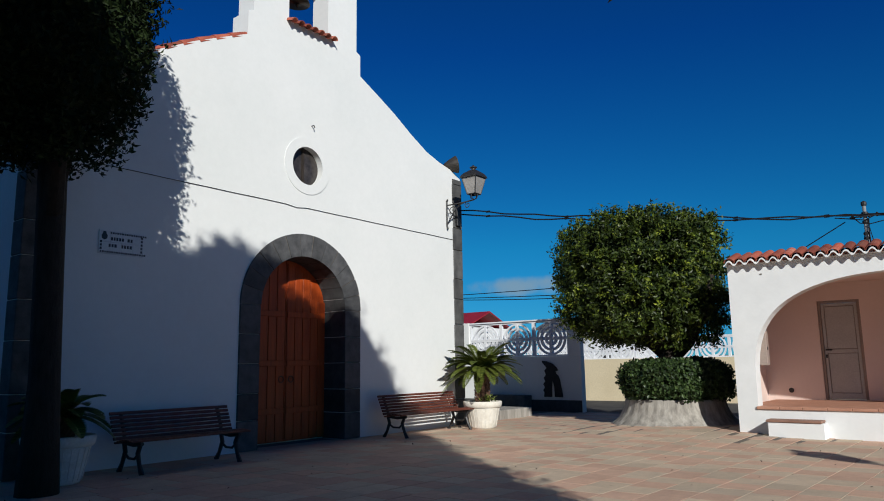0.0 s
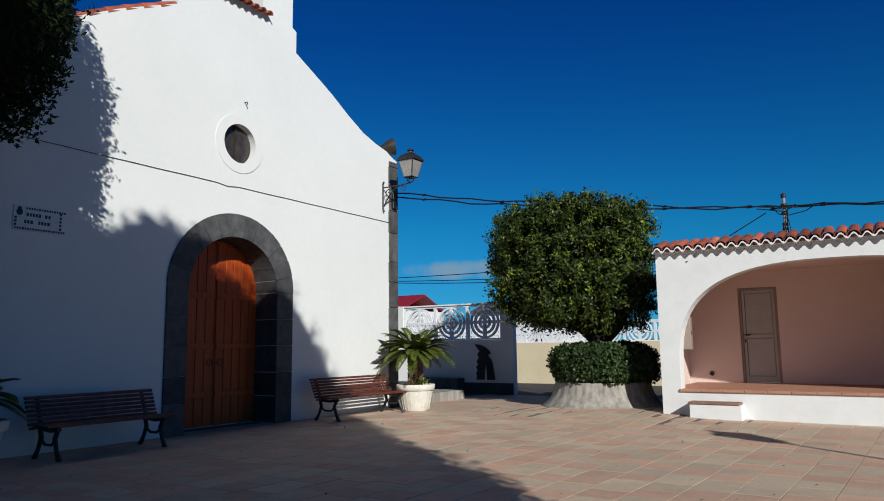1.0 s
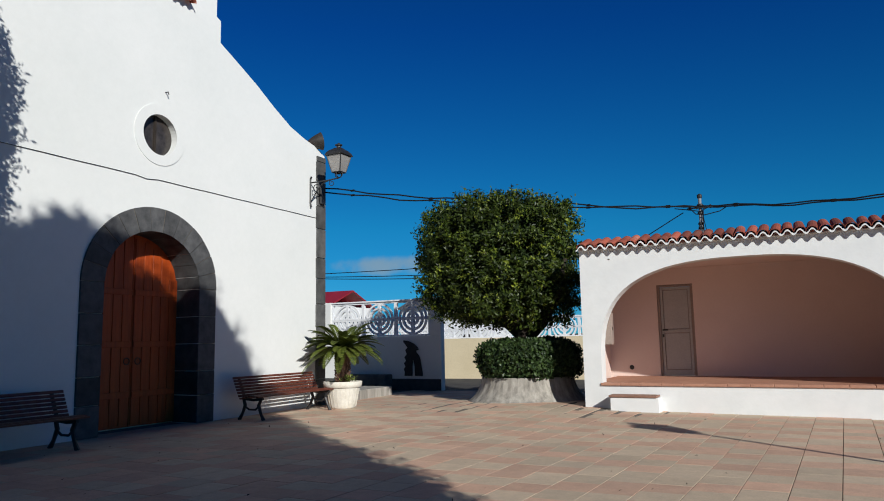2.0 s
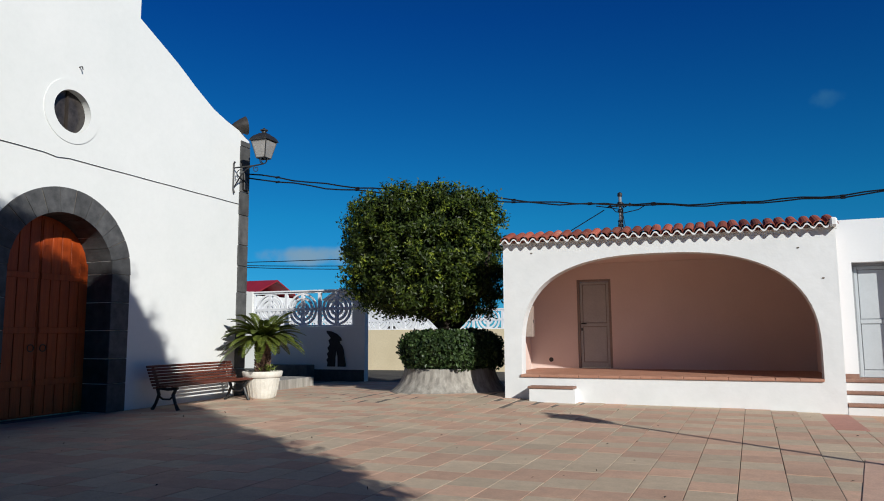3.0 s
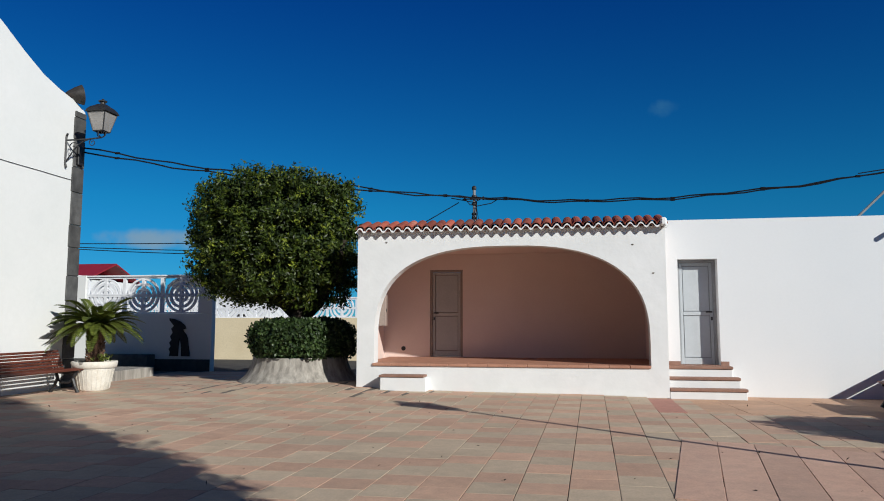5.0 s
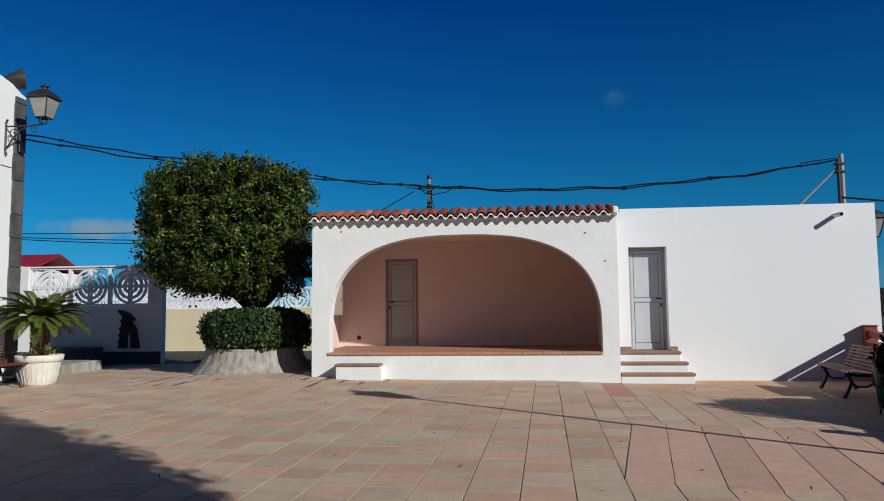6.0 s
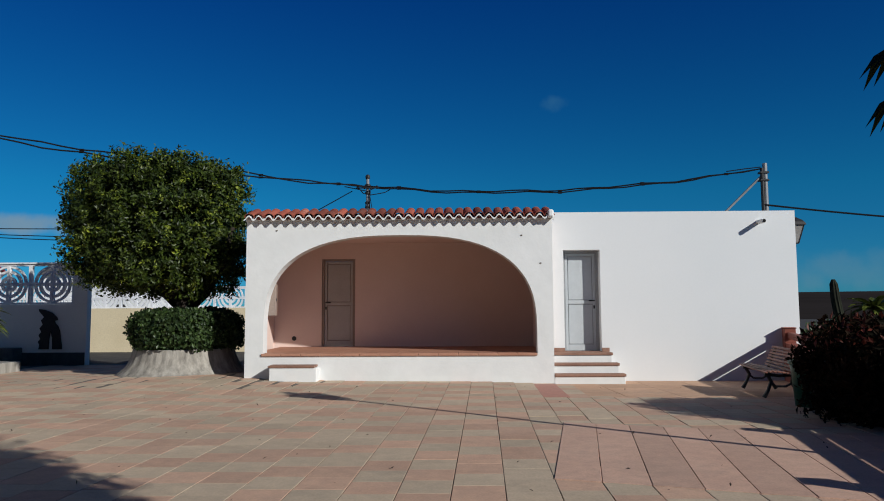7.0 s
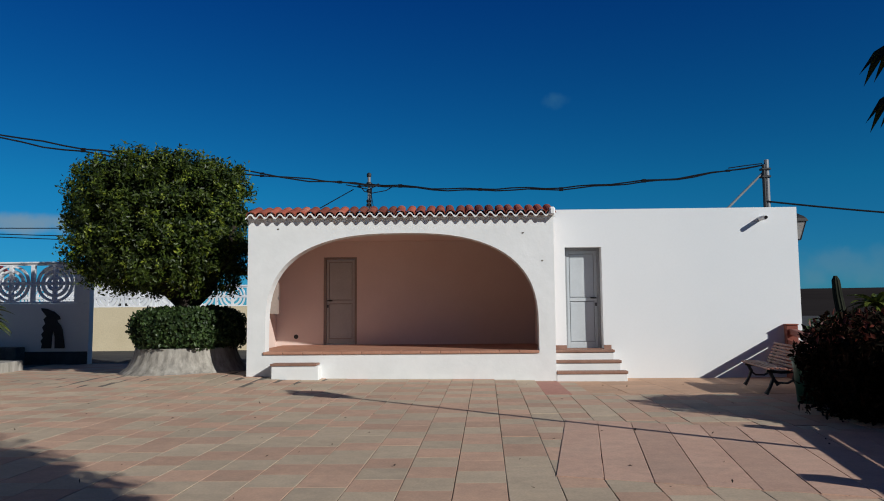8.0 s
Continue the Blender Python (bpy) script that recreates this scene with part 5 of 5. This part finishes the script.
# more tall trees on the plaza's shaded side, unseen, added to block light
def shade_tree(along, across, r, seed):
    """A broad dark tree placed by its way towards the sun and across it."""
    rng = random.Random(seed)
    at = S3 * along + N3 * across
    tr = tagged(empty("tall_tree", at.x, at.y, 0), "unseen tall dark spreading tree added to deepen the plaza's shade", "tree", "shade trees")
    part("trunk", tube([(0, 0, -0.05), (0.05, 0, 1.4), (0, 0.05, 3.0), (0, 0, 6.0)], [0.36, 0.28, 0.26, 0.16], 12), M_BARK, tr, smooth=True)
    limbs([([(0, 0, 2.6), (0.5 * r * math.cos(a), 0.5 * r * math.sin(a), 4.4), (0.75 * r * math.cos(a), 0.75 * r * math.sin(a), 6.4)], [0.17, 0.11, 0.05])
           for a in (0.4, 1.7, 2.9, 4.1, 5.3)], M_BARK, tr)
    verts, faces = [], []
    for BC, BR, pw, n in (((0, 0, 6.0), (r, r, 3.4), 2.8, 14000),):
        core(BC, BR, pw, tr, M_LEAF_SHADE, 0.93)
        p, w = crown_points(BC, BR, n, pw, rng, 0.9, 1.04, 0.08, 0.8)
        for vv, ff in (leaves(p, w, 0.18, rng), sprigs(BC, BR, n // 40, pw, rng, 0.13, 0.25)):
            k = len(verts)
            verts += vv
            faces += [tuple(a + k for a in q) for q in ff]
    leaf_part("crown", verts, faces, M_LEAF_DARK, tr)


for along, across, r, seed in ((5.2, -5.6, 3.1, 51), (-3.0, -6.9, 3.2, 52), (2.0, -9.6, 3.2, 53), (9.0, -9.5, 3.2, 54), (-2.73, -4.6, 2.0, 55), (1.39, -5.3, 2.3, 56)):
    shade_tree(along, across, r, seed)

# low palm under the tall tree, one frond hanging forward
palm = tagged(empty("date_palm", 1.95, 0.85, 0), "low palm with long drooping fronds under the trees", "palm")
part("trunk", tube([(0, 0, -0.05), (0.05, 0, 1.0), (0, 0, 2.2)], [0.2, 0.16, 0.15], 12), M_BARK, palm)
rng = random.Random(9)
for k in range(20):
    a = radians((146, 145.4)[k]) if k < 2 else radians(220 + 165 * (k - 2) / 17)
    ln = (2.04, 2.035)[k] if k < 2 else 1.9 * rng.uniform(0.85, 1.1)
    rise = (0.50, 0.43)[k] if k < 2 else 0.9 - 0.7 * (k % 5) / 5
    spine = [Vector((math.cos(a) * ln * s, math.sin(a) * ln * s, 2.2 + ln * (rise * s - 0.52 * s * s))) for s in [j / 16 for j in range(17)]]
    sd = Vector((-math.sin(a), math.cos(a), 0))
    verts, faces = [], []
    for j in range(2, 64):
        s = j / 64
        i0 = min(15, int(s * 16))
        p = spine[i0].lerp(spine[i0 + 1], s * 16 - i0)
        d = (spine[i0 + 1] - spine[i0]).normalized()
        l = 0.24 * math.sin(math.pi * min(1, 0.15 + s * 0.8)) ** 0.5 + 0.03
        for sg in (-1, 1):
            tip = p + (sd * sg * 0.6 + d * 0.6 - Vector((0, 0, 0.55))).normalized() * l
            q = len(verts)
            verts += [p - d * 0.03, p + d * 0.03, tip]
            faces.append((q, q + 1, q + 2))
    # fronds take the same shade-darkened leaf colour
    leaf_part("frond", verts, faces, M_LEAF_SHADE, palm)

# trees beyond the rail
rng = random.Random(23)
for x, y, r, zc in ((7.8, 7.25, (1.1, 1.2, 0.8), 1.85),):
    shrub(x, y, r, zc, 5000, M_LEAF_DARK, "small leafy tree standing beyond the rail", 0.13, 2.4, "garden_tree", "tree")

# long low house, unseen, added to close the plaza behind and cut sky light
hs = tagged(empty("unseen_house", -8, -14, 0), "long plain white house, unseen, added to close the plaza", "house")
part("wall", box(-14, -6, -0.1, 14, 0, 4.6), M_PLASTER, hs)
part("roof", box(-14.2, -6.2, 4.601, 14.2, 0.2, 4.75, 0.02), M_TILE, hs)
for k in range(4):
    part("window", box(-10.5 + k * 6.5, -0.02, 1.0, -9.4 + k * 6.5, 0.03, 2.3, 0.01), M_DARKGLASS, hs)

# ---- paving slabs, laid in lanes that run slightly askew to the stage ----
LANE, ASKEW = 0.4225, 0.037
NARROW = 0.38         # lanes on the rail side


def slab_colour(name, dark, light, vary_src):
    def build(nt, p):
        geo = nt.nodes.new("ShaderNodeNewGeometry")
        co = geo.outputs["Position"]
        big = noise_tex(nt, co, 1.1, 5, 0.65)
        fine = noise_tex(nt, co, 45, 3, 0.6)
        c = ramp(nt, big, [(0.3, dark), (0.7, light)])
        c = mix(nt, c, ramp(nt, fine, [(0.25, (0.8, 0.8, 0.8)), (0.75, (1.1, 1.1, 1.1))]), 0.7, "MULTIPLY")
        mid = noise_tex(nt, co, 7.0, 4, 0.7)
        c = mix(nt, c, ramp(nt, mid, [(0.3, (0.84, 0.85, 0.86)), (0.72, (1.1, 1.08, 1.05))]), 0.8, "MULTIPLY")
        src = nt.nodes.new("ShaderNodeObjectInfo").outputs["Random"] if vary_src else geo.outputs["Random Per Island"]
        c = mix(nt, c, ramp(nt, src, [(0.0, (0.9, 0.9, 0.9)), (1.0, (1.1, 1.09, 1.08))]), 1.0, "MULTIPLY")
        grime = noise_tex(nt, co, 0.45, 6, 0.75)
        c = mix(nt, c, (0.27, 0.225, 0.185), ramp(nt, grime, [(0.5, (0, 0, 0)), (0.78, (0.45, 0.45, 0.45))]))
        nt.links.new(c, p.inputs["Base Color"])
        p.inputs["Roughness"].default_value = 0.8
        p.inputs["Specular IOR Level"].default_value = 0.3
        bump(nt, p, fine, 0.25, 0.006)
    return mat(name, build)


PINK = ((0.52, 0.335, 0.245), (0.575, 0.385, 0.285))
GREY = ((0.485, 0.385, 0.285), (0.545, 0.44, 0.33))
BAND = ((0.525, 0.34, 0.262), (0.575, 0.385, 0.30))
ORANGE = ((0.50, 0.31, 0.205), (0.56, 0.36, 0.245))
RED = ((0.45, 0.215, 0.17), (0.50, 0.255, 0.20))
tones = {k: (slab_colour(k + "_slab", *v, True), slab_colour(k + "_slab_field", *v, False)) for k, v in
         (("pink", PINK), ("grey", GREY), ("brown", BAND), ("orange", ORANGE), ("red", RED))}


def slab_geometry(w, d, shear=0.0, joint=0.007, edge=0.0018, skew=0.0):
    """Corner verts and faces of one slab about its middle, top at z = 0."""
    a, b = w / 2 - joint * 0.62, d / 2 - joint * 0.12
    vs = []
    for e, z in ((0.0, -0.02), (0.0, -0.0012), (edge, 0.0)):
        for sx, sy in ((-1, -1), (1, -1), (1, 1), (-1, 1)):
            yy = sy * (b - e)
            xx = sx * (a - e)
            vs.append((xx + shear * yy, yy + skew * xx, z))
    fs = [(8, 9, 10, 11)]
    for r in (0, 4):
        for k in range(4):
            fs.append((r + k, r + (k + 1) % 4, r + 4 + (k + 1) % 4, r + 4 + k))
    return vs, fs


slabs = []      # x, y, width, depth, shear, tone
rng = random.Random(33)
SL = 0.205
BAND_SLOPE, BAND_SHEAR = -0.31, 0.175


def in_band(x, y, grow=0.0):
    south, north = 5.95 + BAND_SLOPE * (x + 0.2), 8.98 + BAND_SLOPE * (x - 0.31)
    return south - grow < y < north + grow and x > -0.2 + BAND_SHEAR * (y - 5.95) - grow


for i in range(-32, 22):
    y = -6.0 + rng.uniform(0, 0.4)
    tone = rng.random() < 0.5
    while y < 19.0:
        d = rng.choice((0.40, 0.41, 0.42, 0.62)) if rng.random() < 0.5 else 0.41
        yc = y + d / 2
        wide = LANE if i < 1 else NARROW
        x = (-0.64 + LANE / 2 + i * LANE if i < 1 else -0.2175 + (i - 0.5) * NARROW) + ASKEW * (yc - 5.2)
        inside = -11.9 < x and y + d < 19.0 and not (SX0 < x < SX1 and y > SY + 0.1) and y + d < 14.9 + (4 if x < SX0 else 0)
        edge_x = 6.2 - 0.22 * (14.85 - y)
        if inside and x < edge_x and not in_band(x, yc, -0.45) and not (x > 1.15 and yc > 11.75):
            slabs.append((x, yc, wide, d, ASKEW, "pink" if tone else "grey", -0.005 if in_band(x, yc, 0.45) else 0.0))
        tone = not tone if rng.random() < 0.82 else tone
        y += d
for i in range(0, 13):
    x = -0.2 + NARROW / 2 + i * NARROW
    yc = 5.95 + BAND_SLOPE * (x + 0.2) + 1.53
    x += BAND_SHEAR * 1.53
    if x < 4.2:
        slabs.append((x, yc, NARROW, 3.0, BAND_SHEAR, "brown", 0.0))
for i in range(6):
    for j in range(4):
        x, y = 1.32 + i * 0.9, 11.6 + 0.44 + j * 0.88
        if x < 5.9:
            slabs.append((x, y, 0.9, 0.88, 0.0, "orange", 0.001))
slabs.append((0.66, 12.85, 0.44, 2.5, ASKEW, "red", 0.003))

singles = {}
field = {k: ([], []) for k in tones}
count = 0
for x, y, w, d, sh, tone, lift in slabs:
    skew = BAND_SLOPE if tone == "brown" else 0.0
    z = ground_z(x, y) + lift + rng.uniform(-0.0015, 0.0015)
    tilt = (ground_z(x, y + 0.1) - ground_z(x, y - 0.1)) / 0.2
    if -3.6 < x < 3.2 and 4.6 < y < 9.6 and count < 300:
        key = (w, d, sh, tone)
        if key not in singles:
            me = bpy.data.meshes.new("paving_slab")
            vs, fs = slab_geometry(w, d, sh, skew=skew)
            me.from_pydata(vs, [], fs)
            me.materials.append(tones[tone][0])
            singles[key] = me
        o = new("paving_slab", singles[key])
        o.parent = paving
        o.location = (x, y, z)
        count += 1
    else:
        vs, fs = slab_geometry(w, d, sh, skew=skew)
        V, F = field[tone]
        k = len(V)
        V += [(x + a, y + b, z + c + tilt * b) for a, b, c in vs]
        F += [tuple(q + k for q in f) for f in fs]
for tone, (V, F) in field.items():
    if V:
        me = bpy.data.meshes.new("slab_field")
        me.from_pydata(V, [], F)
        me.materials.append(tones[tone][1])
        o = tagged(new("slab_field", me), kind="stuff")
        o.parent = paving

# fallen dry leaves
rng = random.Random(40)
pts = []
for _ in range(130):
    x, y = rng.uniform(-11, 3.5), rng.uniform(3, 14)
    pts.append((x, y, ground_z(x, y) + 0.006))
v, f = leaves(pts, [(0, 0, 3)] * len(pts), 0.042, rng)
v = [Vector((a.x, a.y, max(a.z, ground_z(a.x, a.y) + 0.003))) for a in v]
tagged(leaf_part("fallen_leaves", v, f, M_BARK, None), "scattered dry brown fallen leaves on the paving", "leaves", kind="stuff")
